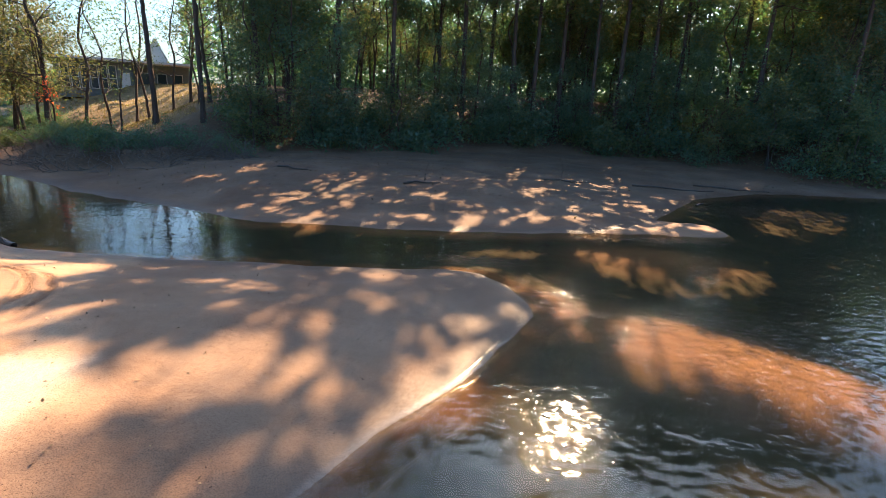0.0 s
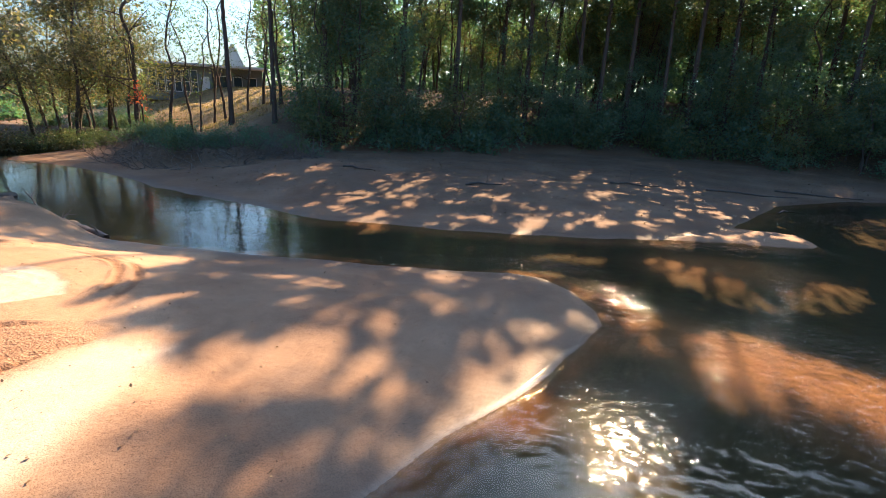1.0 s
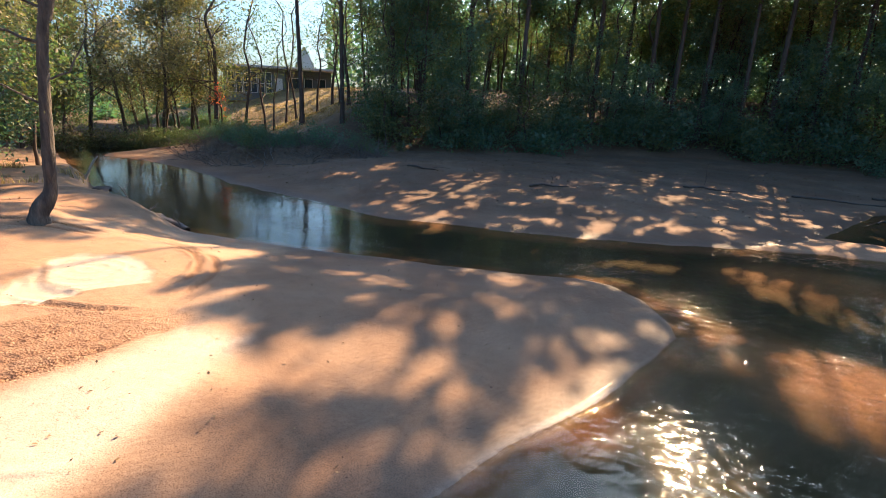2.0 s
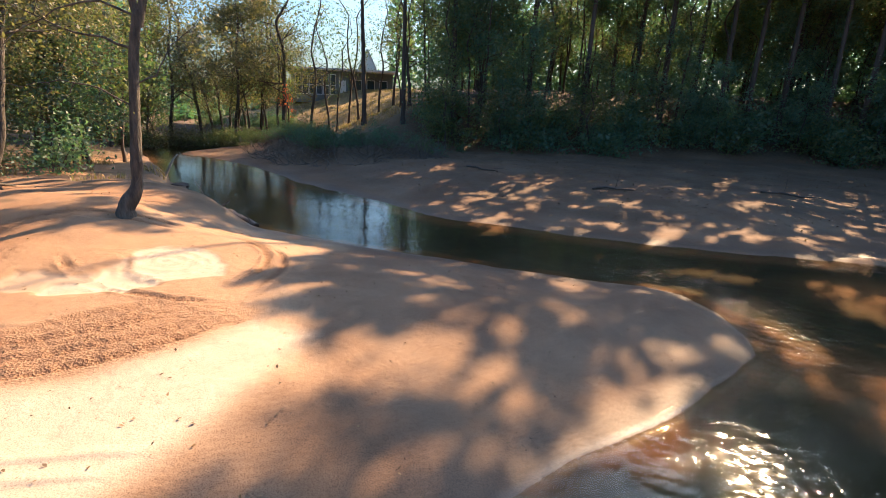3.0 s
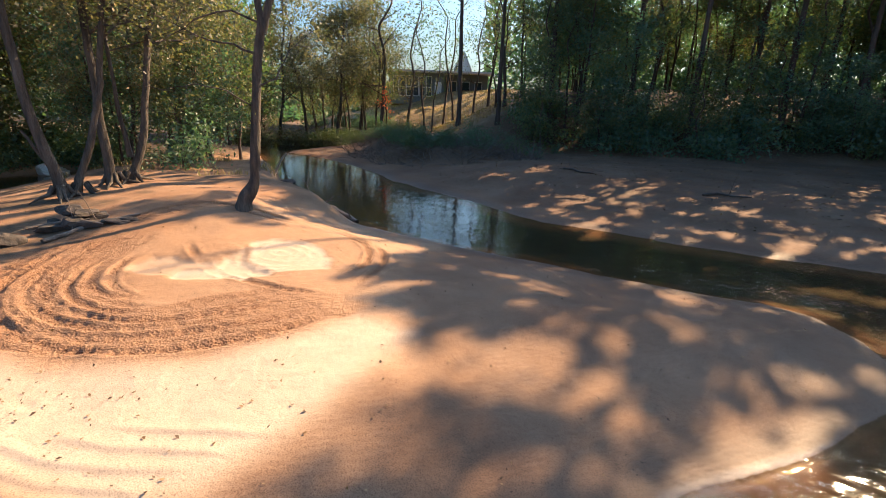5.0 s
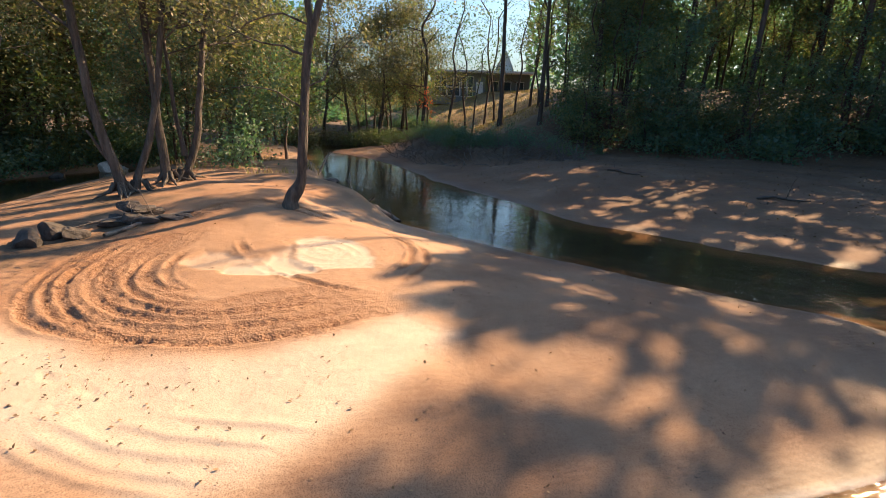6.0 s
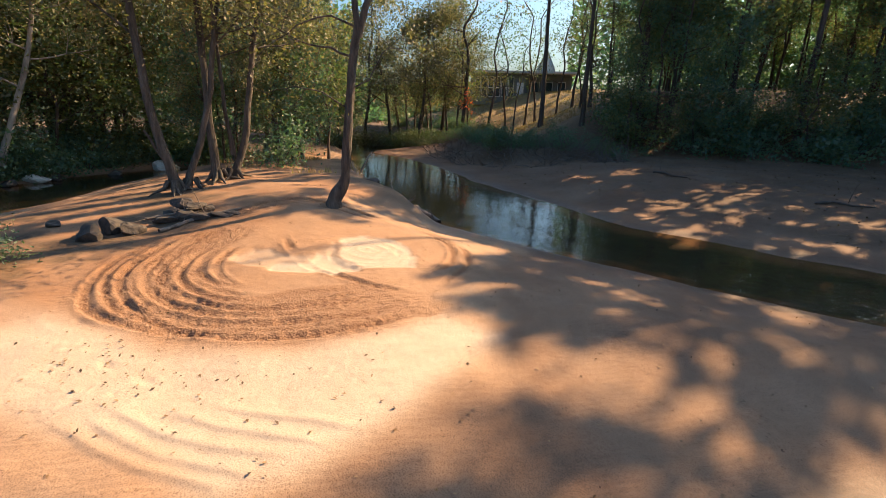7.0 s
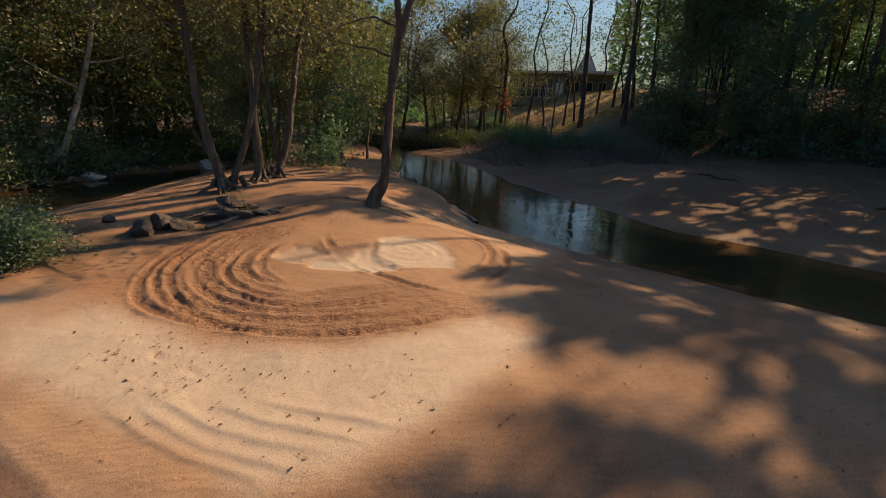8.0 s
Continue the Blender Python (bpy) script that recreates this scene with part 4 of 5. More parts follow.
def shade_trees():
    """Tall bottomland trees on the far bank, whose crowns shade the sand and the water."""
    rng = np.random.default_rng(5)
    spots = [(-13.5, 35.5), (-8.5, 37.5), (-4.5, 36.5), (-17.5, 35.5), (0.5, 40), (4.5, 42), (8.5, 43), (13, 42), (17.5, 41.5), (21.5, 37.5), (25, 33.5), (29, 36), (3, 47), (10, 48.5), (-1.5, 44), (16, 47), (23, 43), (-22, 37.5), (6.3, 42.5), (11.0, 42.0), (15.5, 41.5), (-10, 55), (24, 55), (0, 55), (12, 55)]
    n = 640000
    gx, gy = rng.uniform(-24, 22, n), rng.uniform(0.0, 34.0, n)
    lit = np.clip(sunlit(gx, gy), 0.02, 1.0)
    # leaf cover by the share of light let through: about 0.02 square metres of shade a leaf
    keep = rng.uniform(size=n) < -np.log(lit) / (n / (46 * 34) * 0.021)
    gx, gy = gx[keep], gy[keep]
    gz = land(gx, gy, False)[0]
    tops = [(height(x, y), height(x, y) + 26.5 + 1.5 * math.sin(j * 2.1)) for j, (x, y) in enumerate(spots)]
    owner = np.full(len(gx), -1)
    px, py, pz = np.zeros((3, len(gx)))
    for attempt in range(14):
        hz = rng.uniform(9.5, np.where(gy > 14, 26, 33))
        k = hz / SUN.z
        qx, qy, qz = gx + SUN.x * k, gy + SUN.y * k, hz + gz
        best = np.full(len(gx), 1.0)
        found = np.full(len(gx), -1)
        for j, (x, y) in enumerate(spots):
            base, top = tops[j]
            mid, half = (base + 9.5 + top) / 2, (top - base - 9.5) / 2 + 1.0
            q = np.hypot((qx - x) / 5.6, (qy - y) / 6.5) ** 2 + ((qz - mid) / half) ** 2
            found = np.where(q < best, j, found)
            best = np.minimum(best, q)
        take = (owner < 0) & (found >= 0)
        owner = np.where(take, found, owner)
        px, py, pz = np.where(take, qx, px), np.where(take, qy, py), np.where(take, qz, pz)
    for j, (x, y) in enumerate(spots):
        base, top = tops[j]
        tubes, tips = [], []
        lean = rng.normal(scale=0.4, size=2)
        path = [(lean[0] * (s / 6) ** 1.5, lean[1] * (s / 6) ** 1.5, (top - base) * 0.86 * s / 6) for s in range(7)]
        stem(rng, tubes, tips, path, rng.uniform(0.15, 0.22), 0.04, 10, 0.42, 3.0, 1, 8)
        mine = owner == j
        c = np.stack([px[mine] - x, py[mine] - y, pz[mine] - base], -1)
        if len(c) < 50:
            c = clumps(rng, tips, 60, 0.4)
        tree("tall_tree", "tall slender bottomland tree on the wooded bank", (x, y, base), rng, tubes, c, 0.26, BARK_DARK, OLIVE, 0, "tall trees on the far bank", 0.5, 0.8, tri=True)


def lone_tree():
    """The single tree by the water's edge on the bar, with a burled, kinked foot."""
    rng = np.random.default_rng(21)
    o = np.array((-11.14, 7.93, 0.0))
    z0 = height(-11.14, 7.93)
    path = [(-11.14, 7.93, z0), (-11.14, 7.94, 0.64), (-11.03, 8.07, 0.88), (-10.95, 8.16, 1.10), (-10.95, 8.17, 1.38), (-10.91, 8.22, 2.07), (-10.85, 8.29, 3.13), (-10.79, 8.36, 4.01), (-10.70, 8.47, 4.75)]
    tubes, tips = [], []
    P = np.array(path)
    run = np.r_[0, np.cumsum(np.linalg.norm(np.diff(P, axis=0), axis=1))]
    h = np.linspace(0, run[-1], 60)
    Q = np.stack([np.interp(h, run, P[:, k]) for k in range(3)], -1)
    for _ in range(4):
        Q[1:-1] = (Q[:-2] + 2 * Q[1:-1] + Q[2:]) / 4
    R = 0.118 - 0.006 * h + 0.09 * np.exp(-(h / 0.14) ** 2) + 0.07 * np.exp(-((h - 0.36) / 0.26) ** 2) + rng.normal(scale=0.003, size=60)
    Q[0, 2] -= 0.3
    tubes.append((Q - o, R, 14))
    top = o + np.array((0.48, -0.46, -0.10))  # the boughs' places are given from here
    for pts, r in ([(-10.22, 8.01, 4.6), (-10.02, 8.27, 5.34), (-9.8, 8.6, 6.6), (-9.7, 8.8, 8.2), (-9.6, 8.9, 9.8)], 0.085), ([(-10.22, 8.01, 4.55), (-10.32, 7.88, 5.53), (-10.5, 7.8, 7.0), (-10.6, 7.7, 8.6), (-10.5, 7.6, 10.2)], 0.08):
        stem(rng, tubes, tips, np.array(pts) - top, r, 0.02, 6, 0.15, 2.4, 2, 7, 1.0)
    for pts, r in ([(-10.32, 7.87, 3.89), (-10.66, 7.45, 4.07), (-10.99, 7.03, 4.13), (-11.25, 6.69, 4.33), (-11.6, 6.2, 4.6)], 0.032), ([(-10.23, 7.99, 4.5), (-10.65, 7.46, 4.75), (-11.02, 6.98, 4.54), (-11.18, 6.79, 4.34), (-11.5, 6.4, 4.0)], 0.028), \
            ([(-10.36, 7.82, 3.18), (-10.08, 8.18, 3.37), (-9.89, 8.43, 3.98), (-9.6, 8.8, 4.4)], 0.025), ([(-10.42, 7.75, 2.74), (-10.75, 7.33, 3.07), (-11.13, 6.85, 3.2), (-11.51, 6.36, 3.04)], 0.022):
        Q = np.array(pts) - top
        s = np.linspace(0, 1, 10)
        Q = np.stack([np.interp(s * (len(pts) - 1), range(len(pts)), Q[:, k]) for k in range(3)], -1) + rng.normal(scale=0.012, size=(10, 3))
        tubes.append((Q, np.linspace(r, 0.006, 10), 5))
        for j in range(3, 10, 2):
            limb(rng, tubes, tips, Q[j], rng.normal(size=3) + np.array([-0.2, -0.3, 0.1]), 0.7, 0.010, 1, 0.35, 0.0, 3)
    high = [p for p in tips if p[2] > 4.2]
    centres = clumps(rng, high, 5200, 0.30)
    centres = np.concatenate([centres, clumps(rng, tips, 500, 0.15)])
    tree("river_tree", "slim grey tree with a burled foot on the sand bar", tuple(o), rng, tubes, centres, 0.085, BARK, RUST, 0, "", 0.25)


def bar_trees():
    """Two clumps of leaning trunks with flared roots at the back of the bar."""
    rng = np.random.default_rng(33)
    sets = [("leaning_tree", "pair of leaning trunks from one foot on the sand bar", (-16.15, 6.4), [
        ([(-16.15, 6.32, 0.45), (-16.17, 6.15, 0.97), (-16.22, 6.03, 1.62), (-16.28, 5.88, 2.56), (-16.31, 5.81, 3.17), (-16.33, 5.76, 4.04), (-16.34, 5.74, 4.75), (-16.36, 5.70, 5.6), (-16.5, 5.4, 7.5), (-16.6, 5.2, 10)], 0.17, 0.05),
        ([(-16.2, 6.5, 0.45), (-16.14, 6.72, 0.93), (-16.05, 6.94, 1.6), (-15.93, 7.23, 2.58), (-15.86, 7.40, 3.38), (-15.81, 7.52, 4.47), (-15.7, 7.77, 5.7), (-15.6, 8.0, 9.5)], 0.125, 0.04),
        ([(-16.2, 6.35, 0.7), (-16.28, 6.1, 1.2), (-16.38, 5.85, 1.7), (-16.45, 5.7, 2.1)], 0.07, 0.04)]),
        ("rooted_tree", "trees with flared exposed roots at the back of the bar", (-16.72, 8.0), [
            ([(-16.69, 7.73, 0.5), (-16.71, 7.69, 1.17), (-16.73, 7.66, 2.31), (-16.73, 7.65, 3.65), (-16.74, 7.64, 4.74), (-16.74, 7.62, 5.84), (-16.9, 7.5, 10)], 0.17, 0.05),
            ([(-16.77, 8.3, 0.5), (-16.67, 8.49, 1.13), (-16.55, 8.72, 1.86), (-16.50, 8.83, 2.75), (-16.44, 8.95, 3.8), (-16.33, 9.16, 4.98), (-16.19, 9.43, 6.1), (-15.9, 9.9, 9.5)], 0.15, 0.05),
            ([(-16.77, 8.35, 1.5), (-16.75, 8.2, 2.4), (-16.72, 8.15, 3.6), (-16.8, 8.1, 5.5), (-16.8, 8.0, 8)], 0.08, 0.03)])]
    for name, label, (x, y), stems in sets:
        o = np.array((x, y, 0.0))
        tubes, tips = [], []
        for path, r0, r1 in stems:
            stem(rng, tubes, tips, np.array(path) - o, 0.8 * r0, 0.8 * r1, 0 if len(path) == 4 else 10, 0.42, 2.6, 2, 9, 1.45)
        foot = height(x, y)
        for k in range(11):
            a = k * 0.57 + rng.uniform(-0.2, 0.2)
            r = rng.uniform(0.45, 0.95)
            side = 0.28 if k % 2 else -0.22
            c, s = math.cos(a), math.sin(a)
            tubes.append(([(0.14 * c, side + 0.14 * s, foot + 0.32), (0.28 * c, side + 0.28 * s, foot + 0.10), (r * 0.7 * c, side + r * 0.7 * s, foot + 0.03), (r * c, side + r * s, foot - 0.08)], [0.075, 0.06, 0.035, 0.015], 6))
        high = [p for p in tips if p[2] > 3.0]
        tree(name, label, tuple(o), rng, tubes, clumps(rng, high, 15000, 0.5), 0.115, BARK, BRONZE, 0, "", 0.25)


def side_tree():
    """A pale slender tree rising from a fallen bole across the side channel."""
    rng = np.random.default_rng(44)
    o = np.array((-27.6, 3.4, 0.0))
    tubes, tips = [], []
    bole = np.array([(-27.62, 3.1, -0.45), (-27.58, 3.5, -0.05), (-27.55, 3.86, 0.27), (-27.49, 4.35, 0.72)]) - o
    tubes.append((bole, [0.20, 0.19, 0.17, 0.13], 9))
    stem(rng, tubes, tips, np.array([(-27.5, 4.27, 0.4), (-27.45, 4.72, 1.55), (-27.4, 5.21, 2.93), (-27.34, 5.7, 4.29), (-27.3, 6.07, 5.85), (-27.26, 6.4, 7.4), (-27.2, 6.6, 9)]) - o, 0.14, 0.05, 8, 0.35, 2.4, 2, 8, 1.0)
    tree("channel_tree", "pale slender tree leaning over the side channel", tuple(o), rng, tubes, clumps(rng, tips, 5500, 0.4), 0.12, BARK_PALE, OLIVE)


def back_trees():
    """Tall trees deeper in the woods, which keep the bank below them in shade."""
    rng = np.random.default_rng(6)
    made = [wild_tree("canopy_tree", "tall full-crowned tree deep in the woods", 110 + k, 15.5, 0.18, 13, 0.25, 3.8, 4500, 0.36, 0.75, BARK_DARK, (GREEN, OLIVE)[k], 0.02, "tall trees deep in the woods", 2) for k in range(2)]
    spots = [[], []]
    for k in range(4):
        x = 2 + 42 * (k + rng.uniform(0.2, 0.8)) / 4
        y = 54 + (k % 3) * 7 + rng.uniform(-2, 2) + (4 if x < -4 else 0) - max(0, x - 20) * 0.3
        spots[k % 2].append((x, y, rng.uniform(0, 360), rng.uniform(0.9, 1.12)))
    for original, some in zip(made, spots):
        scatter(original, some)


shade_trees()
back_trees()
lone_tree()
bar_trees()
side_tree()

# the wooded bluff of the far bank: tall thin trees, lower trees and shrubs
rng = np.random.default_rng(90)
slim = [wild_tree("slim_tree", "thin upright tree with sparse yellow-green leaves", 100 + k, 12.5, 0.11, 9, 0.38, 2.4, 2600, 0.16, 0.38, BARK_DARK, (OLIVE, GREEN, OLIVE)[k], 0.04 + 0.03 * k, "trees of the wooded bank") for k in range(3)]
low = [wild_tree("understory_tree", "low leafy tree among the woods", 200 + k, 6.5, 0.08, 9, 0.16, 2.5, 3500, 0.17, 0.45, BARK_DARK, (GREEN, GREEN, OLIVE)[k], 0.05, "trees of the wooded bank") for k in range(3)]
gold = [wild_tree("autumn_tree", "leaning tree with thinning rust and gold leaves", 250 + k, 10.5, 0.12, 11, 0.25, 3.0, 5000, 0.145, 0.45, BARK, (RUST, BRONZE, RUST)[k], 0.10 + 0.04 * k, "trees in autumn leaf") for k in range(3)]
bare = [wild_tree("thin_tree", "thin bare-branched tree with a few last leaves", 270 + k, 12.0, (0.13, 0.19, 0.10)[k], 10, 0.25, 3.0, 800, 0.15, 0.45, BARK_DARK, OLIVE, 0.06 + 0.05 * k, "thin trees on the slope") for k in range(3)]
bushes = [shrub("bank_shrub", "dense dark green shrub on the wooded bank", 300 + k, 2.3, 1250, 0.165, (GREEN, GREEN, OLIVE)[k], "shrubs of the wooded bank") for k in range(3)]
straw = [shrub("golden_shrub", "sunlit yellow-brown shrub by the creek", 350 + k, 1.7, 1300, 0.13, (RUST, OLIVE)[k], "shrubs in autumn leaf") for k in range(2)]
places = defaultdict(list)


def put_at(key, kinds, x, y, s0, s1):
    places[key, int(rng.integers(0, kinds))].append((x, y, rng.uniform(0, 360), rng.uniform(s0, s1)))


def along_bluff(count, near, far, az0, az1, kinds, key, s0, s1):
    made = 0
    while made < count:
        x, y = round_eye(rng.uniform(az0, az1), rng.uniform(26, 80))
        d = float(inside_distance(np.array([x]), np.array([y]), BLUFF)[0])
        if near < d < far:
            put_at(key, kinds, x, y, s0, s1)
            made += 1


along_bluff(62, 0.8, 18, -23, 48, 3, "slim", 0.8, 1.05)
along_bluff(30, 0.3, 4, -22, 48, 3, "low", 0.6, 0.95)
along_bluff(48, 4, 24, -22, 48, 3, "low", 0.8, 1.25)
along_bluff(80, -0.6, 5, -23, 48, 3, "bush", 0.6, 1.25)
along_bluff(34, 5, 22, -20, 48, 3, "gold", 0.75, 1.1)
# the open slope below the house keeps only thin trunks and a few bushes at its foot
for az, dist in ((-38.0, 45), (-37.5, 46), (-35.3, 45), (-32.6, 45), (-31.3, 50), (-30.2, 49), (-28.0, 47), (-25.6, 44), (-24.6, 43), (-33.4, 48), (-26.4, 48)):
    put_at("bare", 3, *round_eye(az, dist), 0.75, 1.15)
for az, dist in ((-42.8, 51), (-41.4, 49), (-43.6, 52), (-39.8, 47.5), (-44.4, 54), (-40.6, 50), (-42.0, 54), (-38.9, 46), (-45.2, 57), (-51.0, 46), (-53.0, 44), (-55, 48), (-45.0, 52), (-25.5, 46)):
    put_at("gold", 3, *round_eye(az, dist), 0.8, 1.05)
for az, dist, size in ((-43.0, 47, 1.3), (-40.6, 50, 1.3), (-46.0, 50, 1.35), (-49.0, 47, 1.3)):
    put_at("gold", 3, *round_eye(az, dist), size, size)
for az, dist in ((-50.5, 52), (-52, 50), (-55, 54), (-50.5, 58), (-57, 50), (-53, 60)):
    put_at("low", 3, *round_eye(az, dist), 0.7, 1.0)
for k in range(34):
    put_at("straw", 2, *round_eye(rng.uniform(-56, -39), rng.uniform(43, 52)), 0.5, 1.1)
# dark growth on the shaded point of the far bank
for k in range(52):
    x = rng.uniform(-30, -11.5)
    lo = np.interp(x, [-30, -26, -22, -19, -16, -14, -11.5], [34.5, 30.5, 27.0, 25.0, 24.3, 25.5, 28.0])
    put_at("bush", 3, x, lo + 0.8 + abs(rng.normal()) * 2.2, 0.25, 0.55)
# woods behind the bar and across the side channel
for k in range(54):
    x, y = round_eye(rng.uniform(-100, -53), rng.uniform(29, 50))
    put_at(("gold", "low", "gold", "slim")[k % 4], 3, x, y, 0.85, 1.25)
for k in range(26):
    x, y = round_eye(rng.uniform(-74, -54), rng.uniform(22.5, 29))
    if (y > 11.8 and x < -21.5) or x < -29:
        put_at(("low", "gold")[k % 2], 3, x, y, 0.55, 0.9)
for k in range(70):
    x, y = round_eye(rng.uniform(-100, -52), rng.uniform(19.5, 34))
    d = float(inside_distance(np.array([x]), np.array([y]), BAR)[0])
    if d > 0.25 and (x < -27.8 or (d > 3.5 and x < -20 and y > 11.5)):
        put_at("bush" if k % 3 else "straw", 2, x, y, 0.35, 0.8)
# growth down to the water on the far side of the side channel, and under the bend of the creek
side_bank = np.array([(-25.6, 0.5), (-26.6, 2.6), (-27.4, 4.8), (-28.2, 7.2), (-28.7, 9.8), (-28.4, 12.4), (-26.4, 12.6)])
for k in range(64):
    u = rng.uniform(0, len(side_bank) - 1)
    x, y = (np.interp(u, range(len(side_bank)), side_bank[:, j]) for j in (0, 1))
    off = rng.uniform(0.3, 3.0)
    put_at("bush", 3, x - off, y + off * 0.25, 0.45, 1.0)
for k in range(22):
    u = rng.uniform(0, len(side_bank) - 1)
    x, y = (np.interp(u, range(len(side_bank)), side_bank[:, j]) for j in (0, 1))
    off = rng.uniform(2.0, 7.0)
    put_at(("low", "gold", "low", "gold")[k % 4], 3, x - off, y + off * 0.3, 0.7, 1.1)
for k in range(26):
    put_at("bush", 3, rng.uniform(-48, -34.5), 43.4 + rng.uniform(0.2, 2.0), 0.35, 0.7)
for key, originals in (("slim", slim), ("low", low), ("gold", gold), ("bare", bare), ("bush", bushes), ("straw", straw)):
    for k, original in enumerate(originals):
        scatter(original, places[key, k])

# ---- the houses on the slope ----
def house():
    x, y = round_eye(-33.6, 65)
    z = height(x, y)
    root = thing("house", "long low dark house with tall windows above the grassy slope", "house", (x, y, z), 33.6)
    part("wall", box(bmesh.new(), -4.2, 0, -0.6, 2.6, 7, 3.15), SIDING, root)
    roof = bmesh.new()
    box(roof, -4.9, -0.9, 3.15, 8.6, 7.6, 3.42, 0.04)
    part("roof", roof, ROOF_MAT, root, "pale flat metal roof with a deep eave")
    part("side_wing", box(bmesh.new(), 2.63, 1.2, -0.6, 8.2, 6.6, 3.148), SIDING, root)
    for k in range(6):
        wx = -3.7 + k * 0.82
        w = part("window", box(bmesh.new(), wx, -0.05, 0.35, wx + 0.70, -0.004, 2.75), TRIM_MAT, root)
        for zz in (0.42, 1.48):
            part("pane", box(bmesh.new(), wx + 0.06, -0.075, zz, wx + 0.64, -0.052, zz + 0.98 if zz < 1 else 2.68), GLASS, w)
    part("door", box(bmesh.new(), 1.45, -0.06, 0.02, 2.30, -0.004, 2.1), TRIM_MAT, root, "white door")
    for k in range(3):
        wx = 3.3 + k * 1.6
        w = part("window", box(bmesh.new(), wx, 1.14, 0.9, wx + 1.0, 1.196, 2.3), TRIM_MAT, root)
        part("pane", box(bmesh.new(), wx + 0.07, 1.11, 0.97, wx + 0.93, 1.138, 2.23), GLASS, w)


def gable_house():
    x, y = round_eye(-29.3, 78)
    z = height(x, y)
    root = thing("gable_house", "pale grey house with a steep gable behind the trees", "house", (x, y, z), 28.9)
    bm = bmesh.new()
    a = [(-1.15, 0, -1), (1.15, 0, -1), (1.15, 0, 2.9), (0, 0, 5.4), (-1.15, 0, 2.9)]
    front = [bm.verts.new(v) for v in a]
    back = [bm.verts.new((px, 8, pz)) for px, _, pz in a]
    bm.faces.new(front)
    bm.faces.new(back[::-1])
    for k in range(5):
        bm.faces.new((front[k], back[k], back[(k + 1) % 5], front[(k + 1) % 5])[::-1])
    part("wall", bm, SIDING_PALE, root)
    for side in (-1, 1):
        bm = bmesh.new()
        box(bm, 0, -0.35, 0, 2.95, 8.3, 0.14, 0.02)
        slab = part("roof", bm, ROOF_MAT, root)
        slab.matrix_basis = Matrix.Translation((0, 0, 5.44)) @ (pose(0, 0, 0, 0, 65.3, 0) if side > 0 else Matrix.Translation((0, 7.95, 0)) @ pose(0, 0, 0, 0, 65.3, 180))
    w = part("window", box(bmesh.new(), -0.45, -0.06, 1.2, 0.45, -0.004, 2.7), TRIM_MAT, root)
    part("pane", box(bmesh.new(), -0.37, -0.085, 1.3, 0.37, -0.062, 2.6), GLASS, w)


house()
gable_house()


# ---- rocks, driftwood and small growth ----
def rock(name, label, x, y, size, seed, mat, flat=0.6, rz=0.0, group="", sink=0.25, lift=0.0):
    rng = np.random.default_rng(seed)
    bm = bmesh.new()
    bmesh.ops.create_icosphere(bm, subdivisions=3, radius=1.0)
    planes = [(Vector(rng.normal(size=3)).normalized(), rng.uniform(0.50, 0.80)) for _ in range(13)]
    for v in bm.verts:
        for n, d in planes:
            over = v.co.dot(n) - d
            if over > 0:
                v.co -= n * over
        v.co *= 1 + 0.10 * noise.noise(v.co * 2.2 + Vector((seed, 0, 0))) + 0.05 * noise.noise(v.co * 6)
        v.co = Vector((v.co.x * size[0], v.co.y * size[1], v.co.z * size[2]))
    me = bpy.data.meshes.new(name)
    bm.to_mesh(me)
    bm.free()
    me.materials.append(mat)
    ob = new(name, me)
    ob.matrix_basis = pose(x, y, height(x, y) + size[2] * (1 - 2 * sink) * 0.6 + lift, rng.uniform(-8, 8), rng.uniform(-8, 8), rz)
    return tagged(ob, label, "rock", group)


def log(name, label, pts, radii, mat, sides=8, category="log", seed=0, twigs=0):
    rng = np.random.default_rng(seed)
    P = np.array(pts, float)
    t = np.linspace(0, 1, 16)
    Q = np.stack([np.interp(t * (len(P) - 1), range(len(P)), P[:, k]) for k in range(3)], -1) + rng.normal(scale=0.25 * min(radii), size=(16, 3))
    R = np.interp(t, np.linspace(0, 1, len(radii)), radii) * rng.uniform(0.88, 1.12, 16)
    tubes, tips = [(Q, R, sides)], []
    for k in range(twigs):
        limb(rng, tubes, tips, Q[rng.integers(3, 15)], rng.normal(size=3) + np.array([0, 0, 0.4]), rng.uniform(0.4, 1.1), min(radii) * 0.45, 1, 0.3, 0.0, 4)
    ob = new(name, tubes_mesh(name, tubes, mat))
    return tagged(ob, label, category)


def on(x, y, up=0.0):
    return (x, y, height(x, y) + up)


for k, (x, y, s, r) in enumerate([(-12.95, 3.22, (0.34, 0.29, 0.27), 20), (-13.15, 3.68, (0.38, 0.30, 0.30), 70), (-12.85, 3.92, (0.32, 0.26, 0.22), 130), (-13.3, 3.15, (0.26, 0.20, 0.10), 10), (-14.7, 2.97, (0.2, 0.16, 0.12), 40)]):
    rock("rock", "rough dark grey-brown rock lying on the sand", x, y, s, 500 + k, ROCK, 0.6, r, "rocks on the bar")
